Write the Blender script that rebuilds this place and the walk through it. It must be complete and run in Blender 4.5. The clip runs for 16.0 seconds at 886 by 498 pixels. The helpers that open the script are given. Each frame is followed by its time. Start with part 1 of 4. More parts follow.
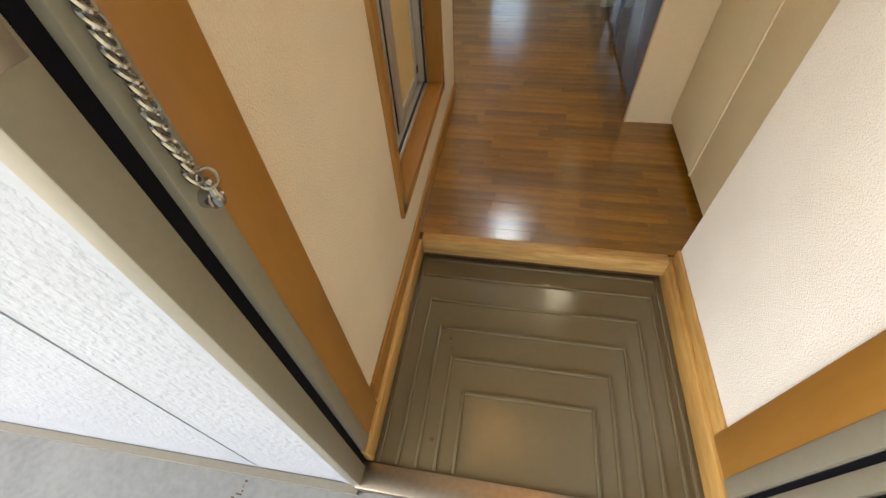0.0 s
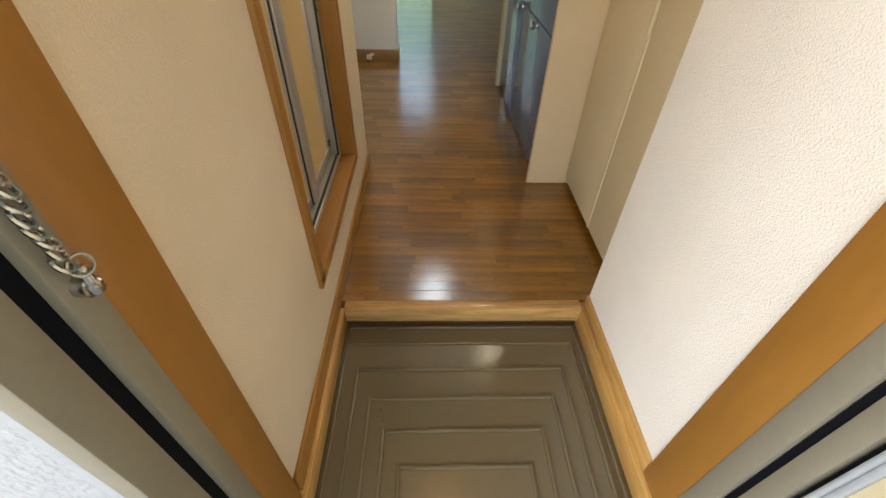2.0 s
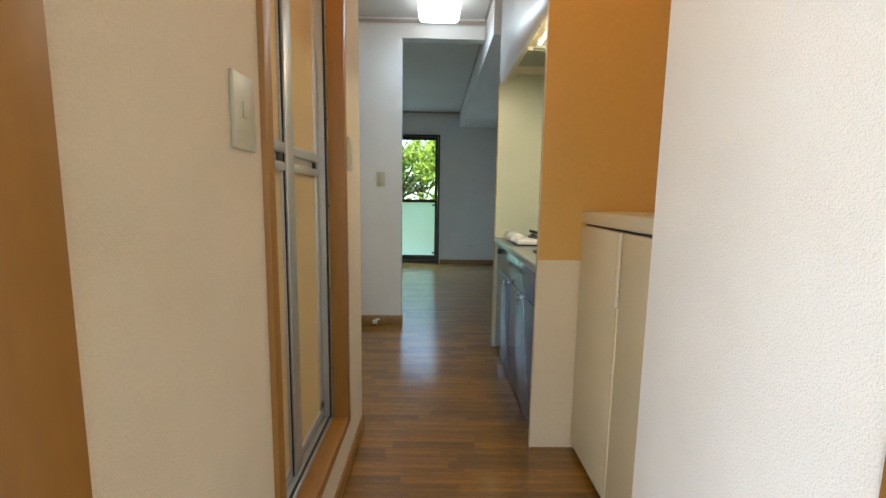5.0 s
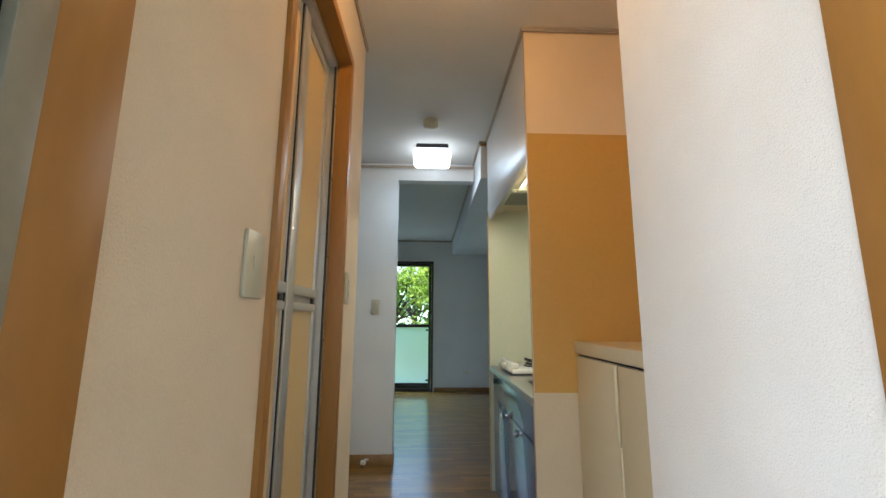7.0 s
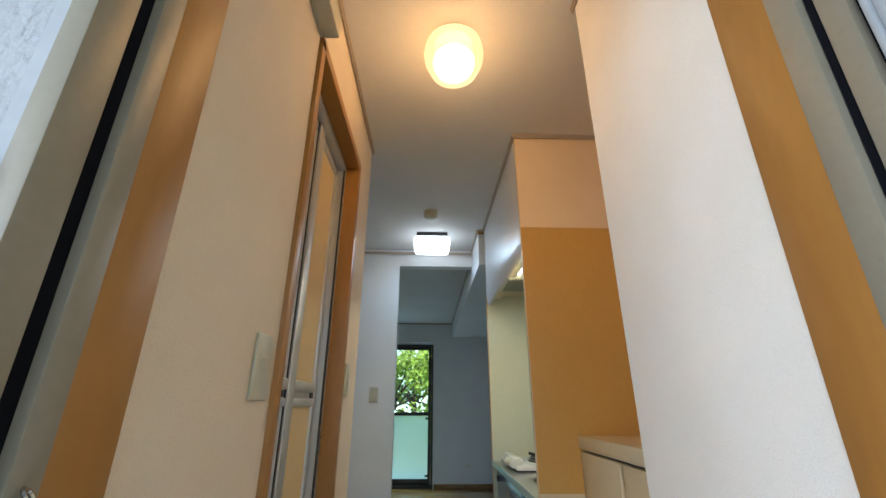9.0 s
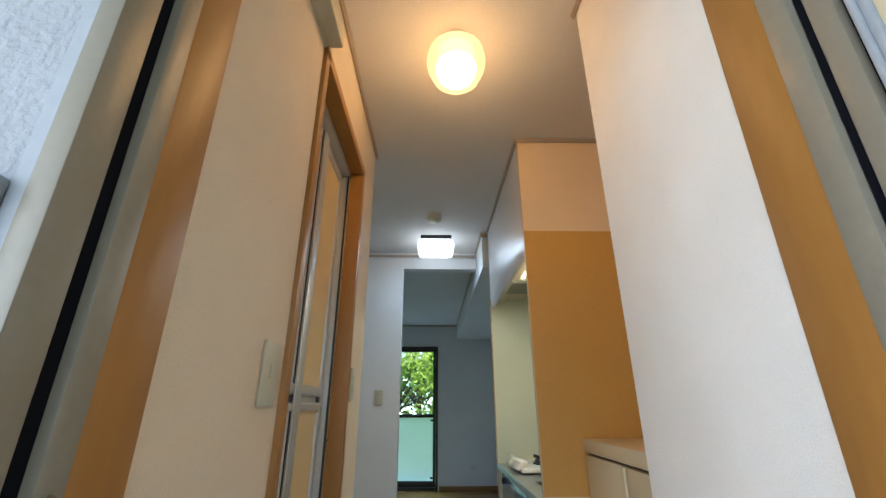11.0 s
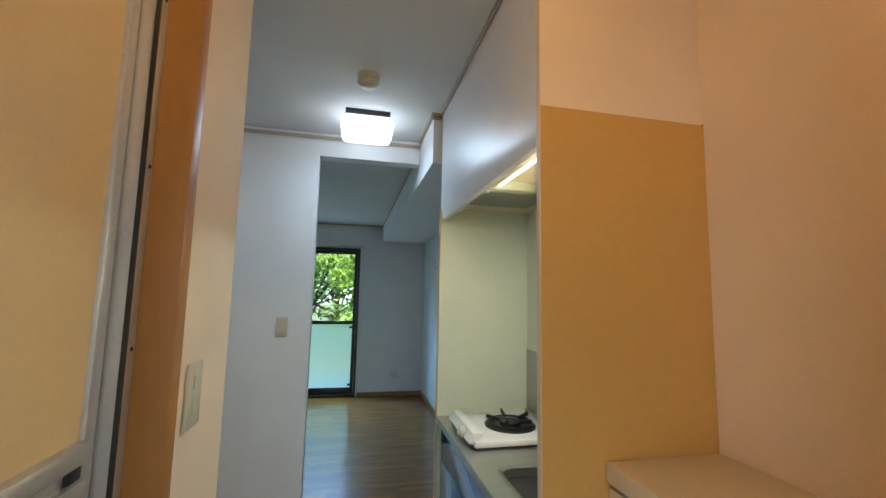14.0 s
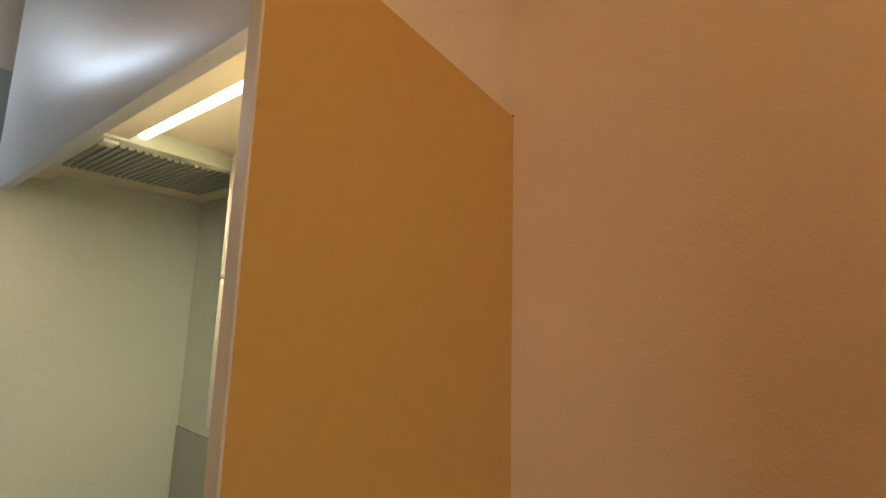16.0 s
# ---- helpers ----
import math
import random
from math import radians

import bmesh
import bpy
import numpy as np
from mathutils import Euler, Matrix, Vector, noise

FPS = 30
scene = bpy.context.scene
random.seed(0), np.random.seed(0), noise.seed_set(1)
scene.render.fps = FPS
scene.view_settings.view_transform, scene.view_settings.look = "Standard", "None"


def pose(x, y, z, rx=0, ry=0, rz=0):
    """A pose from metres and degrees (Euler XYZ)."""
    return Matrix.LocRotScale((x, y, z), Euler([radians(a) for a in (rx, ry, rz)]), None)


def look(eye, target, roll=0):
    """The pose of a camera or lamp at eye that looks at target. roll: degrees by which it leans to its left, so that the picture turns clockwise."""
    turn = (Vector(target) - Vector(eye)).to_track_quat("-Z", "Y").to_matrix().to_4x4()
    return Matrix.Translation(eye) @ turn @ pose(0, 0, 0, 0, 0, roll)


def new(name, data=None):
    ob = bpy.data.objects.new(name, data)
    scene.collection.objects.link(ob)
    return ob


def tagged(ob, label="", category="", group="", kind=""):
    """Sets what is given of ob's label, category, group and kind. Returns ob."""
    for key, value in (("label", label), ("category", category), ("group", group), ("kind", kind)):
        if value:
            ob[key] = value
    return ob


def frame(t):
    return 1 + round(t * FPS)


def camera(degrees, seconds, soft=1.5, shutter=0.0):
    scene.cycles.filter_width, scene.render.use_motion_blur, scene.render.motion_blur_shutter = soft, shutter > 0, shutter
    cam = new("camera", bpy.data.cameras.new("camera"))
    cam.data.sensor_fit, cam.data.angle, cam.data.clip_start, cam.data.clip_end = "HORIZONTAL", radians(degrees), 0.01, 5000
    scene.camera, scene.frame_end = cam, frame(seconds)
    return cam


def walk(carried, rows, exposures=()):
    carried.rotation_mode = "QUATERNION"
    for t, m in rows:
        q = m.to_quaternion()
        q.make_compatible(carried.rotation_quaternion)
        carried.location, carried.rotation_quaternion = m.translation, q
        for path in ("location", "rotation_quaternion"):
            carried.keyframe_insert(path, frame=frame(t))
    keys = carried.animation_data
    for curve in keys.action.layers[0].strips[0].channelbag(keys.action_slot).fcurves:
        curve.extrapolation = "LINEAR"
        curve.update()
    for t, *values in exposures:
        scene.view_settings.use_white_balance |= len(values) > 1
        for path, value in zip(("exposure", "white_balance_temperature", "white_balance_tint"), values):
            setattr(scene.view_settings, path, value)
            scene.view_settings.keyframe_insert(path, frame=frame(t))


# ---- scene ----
cam = camera(94.1, 16.0)
PATH = [
    (0, (-0.146, 0.013, 1.049), (-0.41, 1.262, -0.49), -3.7),
    (0.5, (-0.111, 0.023, 1.039), (-0.177, 1.275, -0.519), -1.0),
    (1, (-0.115, 0.023, 1.041), (-0.093, 1.307, -0.493), 0.7),
    (1.5, (-0.116, 0.015, 1.05), (-0.064, 1.391, -0.4), 1.2),
    (2, (-0.124, 0.008, 1.056), (-0.057, 1.499, -0.275), 1.8),
    (2.5, (-0.108, 0.001, 1.064), (-0.06, 1.621, -0.107), 1.0),
    (3, (-0.102, -0.008, 1.066), (-0.062, 1.731, 0.078), 0.7),
    (3.5, (-0.1, -0.011, 1.069), (-0.063, 1.823, 0.272), 0.8),
    (4, (-0.095, -0.013, 1.075), (-0.06, 1.891, 0.464), 0.8),
    (4.5, (-0.093, -0.017, 1.081), (-0.056, 1.936, 0.655), 0.9),
    (7, (-0.094, -0.063, 1.127), (-0.028, 1.908, 1.462), 0.3),
    (7.5, (-0.094, -0.087, 1.134), (-0.028, 1.859, 1.593), 0.3),
    (8, (-0.092, -0.109, 1.144), (-0.028, 1.803, 1.728), 0.2),
    (8.5, (-0.094, -0.125, 1.152), (-0.031, 1.748, 1.851), 0.1),
    (11, (-0.094, -0.155, 1.165), (-0.051, 1.714, 1.875), -0.1),
    (11.5, (-0.091, -0.131, 1.161), (-0.055, 1.799, 1.686), -0.0),
    (12, (-0.095, -0.062, 1.157), (-0.054, 1.904, 1.519), 0.3),
    (12.5, (-0.102, 0.057, 1.17), (-0.038, 2.037, 1.444), 0.8),
    (13, (-0.106, 0.15, 1.197), (0.005, 2.133, 1.43), 1.1),
    (13.5, (-0.137, 0.434, 1.23), (0.110, 2.408, 1.438), 1.1),
    (14, (-0.131, 0.693, 1.448), (0.295, 2.635, 1.664), 1.2),
    (14.5, (-0.114, 0.846, 1.505), (0.563, 2.714, 1.729), 1.5),
    (15, (-0.033, 1.065, 1.536), (0.96, 2.785, 1.768), 1.8),
    (15.5, (0.055, 1.184, 1.57), (1.392, 2.653, 1.812), 1.9),
    (16, (0.155, 1.33, 1.592), (1.778, 2.47, 1.848), 1.7),
]
EXPOSURES = [(0.0, 2.08, 8100, 12), (3.5, 1.97, 7200, 11), (7.0, 1.75, 6300, 9), (8.2, 1.62, 6100, 9), (11.2, 1.56, 6000, 9), (12.3, 1.66, 6000, 9), (13.0, 1.58, 6000, 9), (13.5, 1.75, 5950, 9), (14.5, 1.8, 5900, 9), (16.0, 1.5, 6700, 14)]
walk(cam, [(t, look(eye, target, roll)) for t, eye, target, roll in PATH], EXPOSURES)
SKY_STRENGTH, SUN_STRENGTH = 0.15, 5.0
ENTRY_W, HALL_W, TUBE_W = 1.65, 1.1, 2.0
DOOR_FILL_W, WINDOW_FILL_W = 16.5, 60.0
GLASS_E, DIFF_E, TUBE_E = 0.12, 1.3, 0.9

# ---- world, sun, lamps ----
world = bpy.data.worlds.new("sky")
scene.world = world
world.use_nodes = True
sky = world.node_tree.nodes.new("ShaderNodeTexSky")
sky.sky_type = 'NISHITA'
sky.sun_disc = False
SUN_WAY = Vector((-0.55, -0.46, 1.0)).normalized()
sky.sun_elevation = math.asin(SUN_WAY.z)
sky.sun_rotation = math.atan2(SUN_WAY.x, SUN_WAY.y)
world.node_tree.links.new(sky.outputs[0], world.node_tree.nodes["Background"].inputs[0])
world.node_tree.nodes["Background"].inputs[1].default_value = SKY_STRENGTH

sun_data = bpy.data.lights.new("sun", 'SUN')
sun_data.energy, sun_data.angle, sun_data.color = SUN_STRENGTH, radians(0.5), (1.0, 0.95, 0.88)
sun = new("sun", sun_data)
sun.matrix_world = look(SUN_WAY * 30, (0, 0, 0))


def lamp(name, kind, m, watts, colour, size=0.1, size_y=None):
    d = bpy.data.lights.new(name, kind)
    d.energy, d.color = watts, colour
    if kind == 'AREA':
        d.size = size
        if size_y:
            d.shape, d.size_y = 'RECTANGLE', size_y
    else:
        d.shadow_soft_size = size
    ob = new(name, d)
    ob.matrix_world = m
    return ob


lamp("entry_bulb", 'POINT', pose(-0.015, 1.06, 2.345), ENTRY_W, (1.0, 0.58, 0.25), 0.11)
lamp("hall_light_source", 'AREA', pose(-0.08, 3.09, 2.34), HALL_W, (0.58, 0.80, 1.0), 0.22)
# area lamp added on the landing, out of view, standing in for sky light
lamp("landing_fill_lamp", 'AREA', look((-1.75, -1.4, 1.35), (0.35, 0.8, 1.0)), DOOR_FILL_W, (0.93, 0.97, 1.0), 1.8, 2.3)
# unseen area lamp added above the window for bluer light and floor reflections
lamp("window_fill_lamp", 'AREA', look((-0.85, 7.65, 3.0), (-0.5, 5.9, 0.6)), WINDOW_FILL_W, (0.42, 0.70, 1.0), 2.2, 1.2)
lamp("tube_source", 'AREA', pose(0.455, 2.0, 1.885), TUBE_W, (1.0, 0.98, 0.80), 0.02, 0.5)


# ---- materials ----
def material(name, colour, rough=0.6, metal=0.0, second=None, scale=8.0, fine=60.0, bump=0.0, bump_scale=None,
             stretch=(1, 1, 1), vary=0.0, coat=0.0, emit=0.0, rand=0.0, sheen=0.0, detail=6.0, contrast=(0.35, 0.65)):
    m = bpy.data.materials.new(name)
    m.use_nodes = True
    nt = m.node_tree
    n, link = nt.nodes, nt.links.new
    b = n["Principled BSDF"]
    b.inputs["Roughness"].default_value = rough
    b.inputs["Metallic"].default_value = metal
    b.inputs["Coat Weight"].default_value = coat
    b.inputs["Coat Roughness"].default_value = 0.12
    if emit:
        b.inputs["Emission Color"].default_value = (*colour, 1)
        b.inputs["Emission Strength"].default_value = emit
    second = second or tuple(c * 0.86 for c in colour)
    tc, mp = n.new("ShaderNodeTexCoord"), n.new("ShaderNodeMapping")
    link(tc.outputs["Object"], mp.inputs[0])
    mp.inputs["Scale"].default_value = stretch
    big, small = n.new("ShaderNodeTexNoise"), n.new("ShaderNodeTexNoise")
    big.inputs["Scale"].default_value, small.inputs["Scale"].default_value = scale, fine
    big.inputs["Detail"].default_value = detail
    link(mp.outputs[0], big.inputs[0]), link(mp.outputs[0], small.inputs[0])
    mix = n.new("ShaderNodeMath")
    mix.operation = 'MULTIPLY_ADD'
    link(small.outputs[0], mix.inputs[0])
    mix.inputs[1].default_value = 0.4
    sub = n.new("ShaderNodeMath")
    sub.operation = 'MULTIPLY'
    sub.inputs[1].default_value = 0.6
    link(big.outputs[0], sub.inputs[0])
    link(sub.outputs[0], mix.inputs[2])
    ramp = n.new("ShaderNodeValToRGB")
    ramp.color_ramp.elements[0].position, ramp.color_ramp.elements[1].position = contrast
    ramp.color_ramp.elements[0].color, ramp.color_ramp.elements[1].color = (*second, 1), (*colour, 1)
    link(mix.outputs[0], ramp.inputs[0])
    out = ramp.outputs[0]
    if rand or vary:
        info = n.new("ShaderNodeObjectInfo")
        geo = n.new("ShaderNodeNewGeometry")
        add = n.new("ShaderNodeMath")
        add.operation = 'ADD'
        link(info.outputs["Random"], add.inputs[0]), link(geo.outputs["Random Per Island"], add.inputs[1])
        fr = n.new("ShaderNodeMath")
        fr.operation = 'FRACT'
        link(add.outputs[0], fr.inputs[0])
        mr = n.new("ShaderNodeMapRange")
        amount = rand or vary
        mr.inputs[3].default_value, mr.inputs[4].default_value = 1 - amount, 1 + amount
        link(fr.outputs[0], mr.inputs[0])
        hsv = n.new("ShaderNodeHueSaturation")
        link(mr.outputs[0], hsv.inputs["Value"]), link(out, hsv.inputs["Color"])
        out = hsv.outputs[0]
    link(out, b.inputs["Base Color"])
    rr = n.new("ShaderNodeMapRange")
    rr.inputs[3].default_value, rr.inputs[4].default_value = max(0.02, rough - 0.05), min(1, rough + 0.06)
    link(big.outputs[0], rr.inputs[0]), link(rr.outputs[0], b.inputs["Roughness"])
    if bump:
        bn = n.new("ShaderNodeBump")
        bn.inputs["Strength"].default_value, bn.inputs["Distance"].default_value = 1.0, bump
        src = small
        if bump_scale:
            src = n.new("ShaderNodeTexNoise")
            src.inputs["Scale"].default_value, src.inputs["Detail"].default_value = bump_scale, 3.0
            link(mp.outputs[0], src.inputs[0])
        link(src.outputs[0], bn.inputs["Height"]), link(bn.outputs[0], b.inputs["Normal"])
    return m


WALLPAPER = material("wallpaper", (0.85, 0.83, 0.81), 0.75, second=(0.80, 0.77, 0.74), scale=5, fine=300, bump=0.0018, bump_scale=330)
# wallpaper copy for the left wall, warm light and shade mixed into its colour
WALLPAPER_SHADED = material("wallpaper_warm_shaded", (0.70, 0.595, 0.465), 0.75, second=(0.64, 0.54, 0.415), scale=5, fine=300, bump=0.0018, bump_scale=330)
WALL_ROOM = material("wallpaper_room", (0.74, 0.75, 0.76), 0.8, second=(0.68, 0.69, 0.70), scale=3, fine=150, bump=0.0006, bump_scale=220)
CEIL = material("ceiling_paper", (0.64, 0.63, 0.61), 0.85, second=(0.59, 0.58, 0.56), scale=2, fine=120, bump=0.0005, bump_scale=200)
PEACH = material("alcove_paper", (0.80, 0.62, 0.425), 0.38, second=(0.75, 0.57, 0.38), scale=4, fine=200, bump=0.0012, bump_scale=240)
ORANGE = material("laminate_panel", (0.61, 0.34, 0.088), 0.36, second=(0.57, 0.312, 0.077), scale=2, fine=60, bump=0.0001, bump_scale=90)
LOWER = material("lower_panel_paper", (0.68, 0.55, 0.37), 0.45, second=(0.64, 0.51, 0.34), scale=3, fine=90)
CREAM = material("cream_laminate", (0.70, 0.615, 0.43), 0.4, second=(0.66, 0.575, 0.395), scale=3, fine=80)
KITCHEN_PANEL = material("kitchen_side_panel", (0.64, 0.665, 0.52), 0.36, second=(0.59, 0.61, 0.465), scale=2.5, fine=70)
HOOD = material("hood_enamel", (0.62, 0.62, 0.64), 0.34, second=(0.66, 0.64, 0.62), scale=3, fine=90)
WOOD = material("honey_wood", (0.34, 0.158, 0.034), 0.42, second=(0.285, 0.128, 0.026), scale=4, fine=30, stretch=(2, 2, 0.5))
WOOD_H = material("honey_wood_level", (0.34, 0.158, 0.034), 0.42, second=(0.285, 0.128, 0.026), scale=4, fine=30, stretch=(2, 0.5, 2))
PINE = material("pale_pine", (0.60, 0.36, 0.125), 0.4, second=(0.38, 0.20, 0.058), scale=5, fine=30, stretch=(5, 0.6, 5), coat=0.2)
PINE_X = material("pale_pine_threshold", (0.60, 0.38, 0.15), 0.4, second=(0.34, 0.18, 0.055), scale=7, fine=24, stretch=(0.7, 9, 9), coat=0.25)
BASE_WOOD = material("baseboard_wood", (0.34, 0.19, 0.07), 0.4, second=(0.25, 0.13, 0.045), scale=8, fine=40)
PARQUET = material("parquet_oak", (0.29, 0.130, 0.012), 0.36, second=(0.155, 0.063, 0.006), scale=4, fine=26, stretch=(0.9, 9, 9),
                   bump=0.0006, bump_scale=7, rand=0.26, coat=1.0)
PARQUET.node_tree.nodes["Principled BSDF"].inputs["Coat IOR"].default_value = 1.85
PARQUET.node_tree.nodes["Principled BSDF"].inputs["Specular IOR Level"].default_value = 0.1
PARQUET.node_tree.nodes["Principled BSDF"].inputs["Coat Roughness"].default_value = 0.17
pq = PARQUET.node_tree
pq.links.new(next(k for k in pq.nodes if k.type == 'BUMP').outputs[0], pq.nodes["Principled BSDF"].inputs["Coat Normal"])
JOINT = material("floor_joint", (0.09, 0.04, 0.012), 0.7)
MAT_RUBBER = material("genkan_sheet", (0.150, 0.122, 0.075), 0.20, second=(0.138, 0.112, 0.068), scale=5, fine=45)
METAL_GREY = material("door_frame_paint", (0.245, 0.222, 0.178), 0.4, second=(0.215, 0.195, 0.155), scale=6, fine=90)
GASKET = material("black_gasket", (0.004, 0.0045, 0.008), 0.8)
GASKET.node_tree.nodes["Principled BSDF"].inputs["Specular IOR Level"].default_value = 0.12
STEEL = material("sill_steel", (0.45, 0.40, 0.34), 0.35, metal=1.0, second=(0.36, 0.31, 0.26), scale=6, fine=80)
STAINLESS = material("stainless", (0.55, 0.55, 0.52), 0.35, metal=1.0, second=(0.47, 0.47, 0.44), scale=4, fine=120, stretch=(1, 8, 1))
ALU = material("aluminium", (0.60, 0.60, 0.59), 0.42, metal=0.7, second=(0.52, 0.52, 0.51), scale=5, fine=120)
CHROME = material("chrome", (0.55, 0.55, 0.55), 0.2, metal=1.0)
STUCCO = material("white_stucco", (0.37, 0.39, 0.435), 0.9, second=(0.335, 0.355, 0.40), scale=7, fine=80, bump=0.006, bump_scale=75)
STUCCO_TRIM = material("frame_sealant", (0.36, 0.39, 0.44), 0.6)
CONCRETE = material("concrete", (0.27, 0.275, 0.275), 0.85, second=(0.20, 0.205, 0.205), scale=5, fine=50, bump=0.001, bump_scale=60)
PLASTIC = material("ivory_plastic", (0.50, 0.475, 0.37), 0.35, second=(0.475, 0.45, 0.345), scale=5, fine=70)
WHITE_PLASTIC = material("white_plastic", (0.74, 0.72, 0.66), 0.4)
# dark plastic parts, and pieces coloured dark as shade in gaps
DARK = material("dark_plastic_and_gap_shade", (0.02, 0.02, 0.022), 0.4)
BATH_PANEL = material("bath_door_panel", (0.64, 0.485, 0.25), 0.36, second=(0.60, 0.445, 0.225), scale=3, fine=120, bump=0.0002, bump_scale=240)
BLUE = material("blue_grey_laminate", (0.10, 0.16, 0.29), 0.2, second=(0.092, 0.15, 0.275), scale=4, fine=90, coat=0.6)
BLACK_FRAME = material("black_aluminium", (0.012, 0.012, 0.013), 0.35)
STOVE = material("stove_enamel", (0.78, 0.77, 0.72), 0.2, coat=0.3)
IRON = material("burner_iron", (0.012, 0.011, 0.010), 0.45, bump=0.0004, bump_scale=150)
FILTER = material("filter_mesh", (0.33, 0.34, 0.27), 0.5, second=(0.27, 0.28, 0.22))
LAMP_GLASS = material("warm_glass_shade", (1.0, 0.80, 0.50), 0.3, emit=GLASS_E, second=(1.0, 0.77, 0.46))
BULB = material("bulb_glow", (1.0, 0.80, 0.50), 0.3, emit=GLASS_E * 9, second=(1.0, 0.80, 0.50))
for nd in LAMP_GLASS.node_tree.nodes:
    if nd.type == 'BSDF_PRINCIPLED':
        nd.inputs["Transmission Weight"].default_value = 0.85
        nd.inputs["IOR"].default_value = 1.12
LAMP_WHITE = material("cool_diffuser", (0.88, 0.95, 1.0), 0.3, emit=DIFF_E, second=(0.88, 0.95, 1.0))
TUBE = material("tube_glow", (1.0, 0.97, 0.82), 0.3, emit=TUBE_E, second=(1.0, 0.97, 0.82))
LEAF = material("leaves", (0.34, 0.46, 0.09), 0.5, second=(0.20, 0.33, 0.06), scale=1.5, fine=9, rand=0.45)
LEAF_DARK = material("dark_leaves", (0.22, 0.33, 0.19), 0.5, second=(0.16, 0.25, 0.14), scale=1.5, fine=9, rand=0.45)
BARK = material("bark", (0.09, 0.065, 0.045), 0.9, bump=0.01, bump_scale=12)
GRASS = material("ground_cover", (0.11, 0.13, 0.05), 0.95, second=(0.08, 0.08, 0.05), scale=0.6, fine=6)

for leaf_mat in (LEAF, LEAF_DARK):
    nt = leaf_mat.node_tree
    pb, mo = nt.nodes["Principled BSDF"], nt.nodes["Material Output"]
    tr, mx = nt.nodes.new("ShaderNodeBsdfTranslucent"), nt.nodes.new("ShaderNodeMixShader")
    nt.links.new(pb.inputs["Base Color"].links[0].from_socket, tr.inputs[0])
    mx.inputs[0].default_value = 0.55
    nt.links.new(pb.outputs[0], mx.inputs[1]), nt.links.new(tr.outputs[0], mx.inputs[2]), nt.links.new(mx.outputs[0], mo.inputs[0])


def glass_material(name, rough, colour=(0.93, 0.98, 0.96)):
    m = bpy.data.materials.new(name)
    m.use_nodes = True
    b = m.node_tree.nodes["Principled BSDF"]
    b.inputs["Base Color"].default_value = (*colour, 1)
    b.inputs["Roughness"].default_value = rough
    b.inputs["Transmission Weight"].default_value = 1.0
    b.inputs["IOR"].default_value = 1.05 if rough < 0.1 else 1.3
    return m


CLEAR = glass_material("clear_glass", 0.0)
FROSTED = glass_material("frosted_glass", 0.55, (0.62, 0.81, 0.80))


# ---- mesh helpers ----
def box(bm, x0, x1, y0, y1, z0, z1, bevel=0.0):
    r = bmesh.ops.create_cube(bm, size=1.0, matrix=Matrix.Translation(((x0 + x1) / 2, (y0 + y1) / 2, (z0 + z1) / 2))
                              @ Matrix.Diagonal((x1 - x0, y1 - y0, z1 - z0, 1)))
    if bevel:
        edges = list({e for v in r["verts"] for e in v.link_edges})
        bmesh.ops.bevel(bm, geom=edges, offset=bevel, segments=2, profile=0.5, affect='EDGES')
    return bm


def cyl(bm, m, r0, r1, h, seg=24, caps=True):
    bmesh.ops.create_cone(bm, cap_ends=caps, segments=seg, radius1=r0, radius2=r1, depth=h, matrix=m)
    return bm


def lathe(bm, profile, m=Matrix(), seg=40):
    rings = []
    for r, z in profile:
        rings.append([bm.verts.new(m @ Vector((r * math.cos(2 * math.pi * k / seg), r * math.sin(2 * math.pi * k / seg), z)))
                      for k in range(seg)])
    for a, b in zip(rings, rings[1:]):
        for k in range(seg):
            bm.faces.new((a[k], a[(k + 1) % seg], b[(k + 1) % seg], b[k]))
    bm.faces.new(reversed(rings[0]))
    bm.faces.new(rings[-1])
    return bm


def torus(bm, m, big, small, su=24, sv=8, sx=1.0):
    g = [[bm.verts.new(m @ Vector((sx * (big + small * math.cos(b)) * math.cos(a), (big + small * math.cos(b)) * math.sin(a), small * math.sin(b))))
          for b in [2 * math.pi * j / sv for j in range(sv)]] for a in [2 * math.pi * i / su for i in range(su)]]
    for i in range(su):
        for j in range(sv):
            bm.faces.new((g[i][j], g[(i + 1) % su][j], g[(i + 1) % su][(j + 1) % sv], g[i][(j + 1) % sv]))
    return bm


def mesh_of(name, bm, mat, smooth=False):
    bmesh.ops.recalc_face_normals(bm, faces=bm.faces)
    me = bpy.data.meshes.new(name)
    bm.to_mesh(me)
    bm.free()
    me.materials.append(mat)
    if smooth:
        for p in me.polygons:
            p.use_smooth = True
        me.set_sharp_from_angle(angle=radians(38))
    return me


def part(name, bm, mat, parent=None, label="", smooth=False):
    ob = new(name, mesh_of(name, bm, mat, smooth))
    if parent is not None:
        ob.parent = parent
        ob.matrix_parent_inverse = parent.matrix_world.inverted()
    return tagged(ob, label)


def slab(name, dims, mat, parent=None, bevel=0.0, label=""):
    return part(name, box(bmesh.new(), *dims, bevel), mat, parent, label, smooth=bevel > 0)


def thing(name, x, y, z, label, category, group="", kind=""):
    ob = new(name)
    ob.empty_display_size = 0.05
    ob.matrix_world = pose(x, y, z)
    bpy.context.view_layer.update()
    return tagged(ob, label, category, group, kind)


def structure(name, dims_list, mat, label, category, bevel=0.0):
    bm = bmesh.new()
    for d in dims_list:
        box(bm, *d, bevel)
    return tagged(part(name, bm, mat, smooth=bevel > 0), label, category, kind="structure")


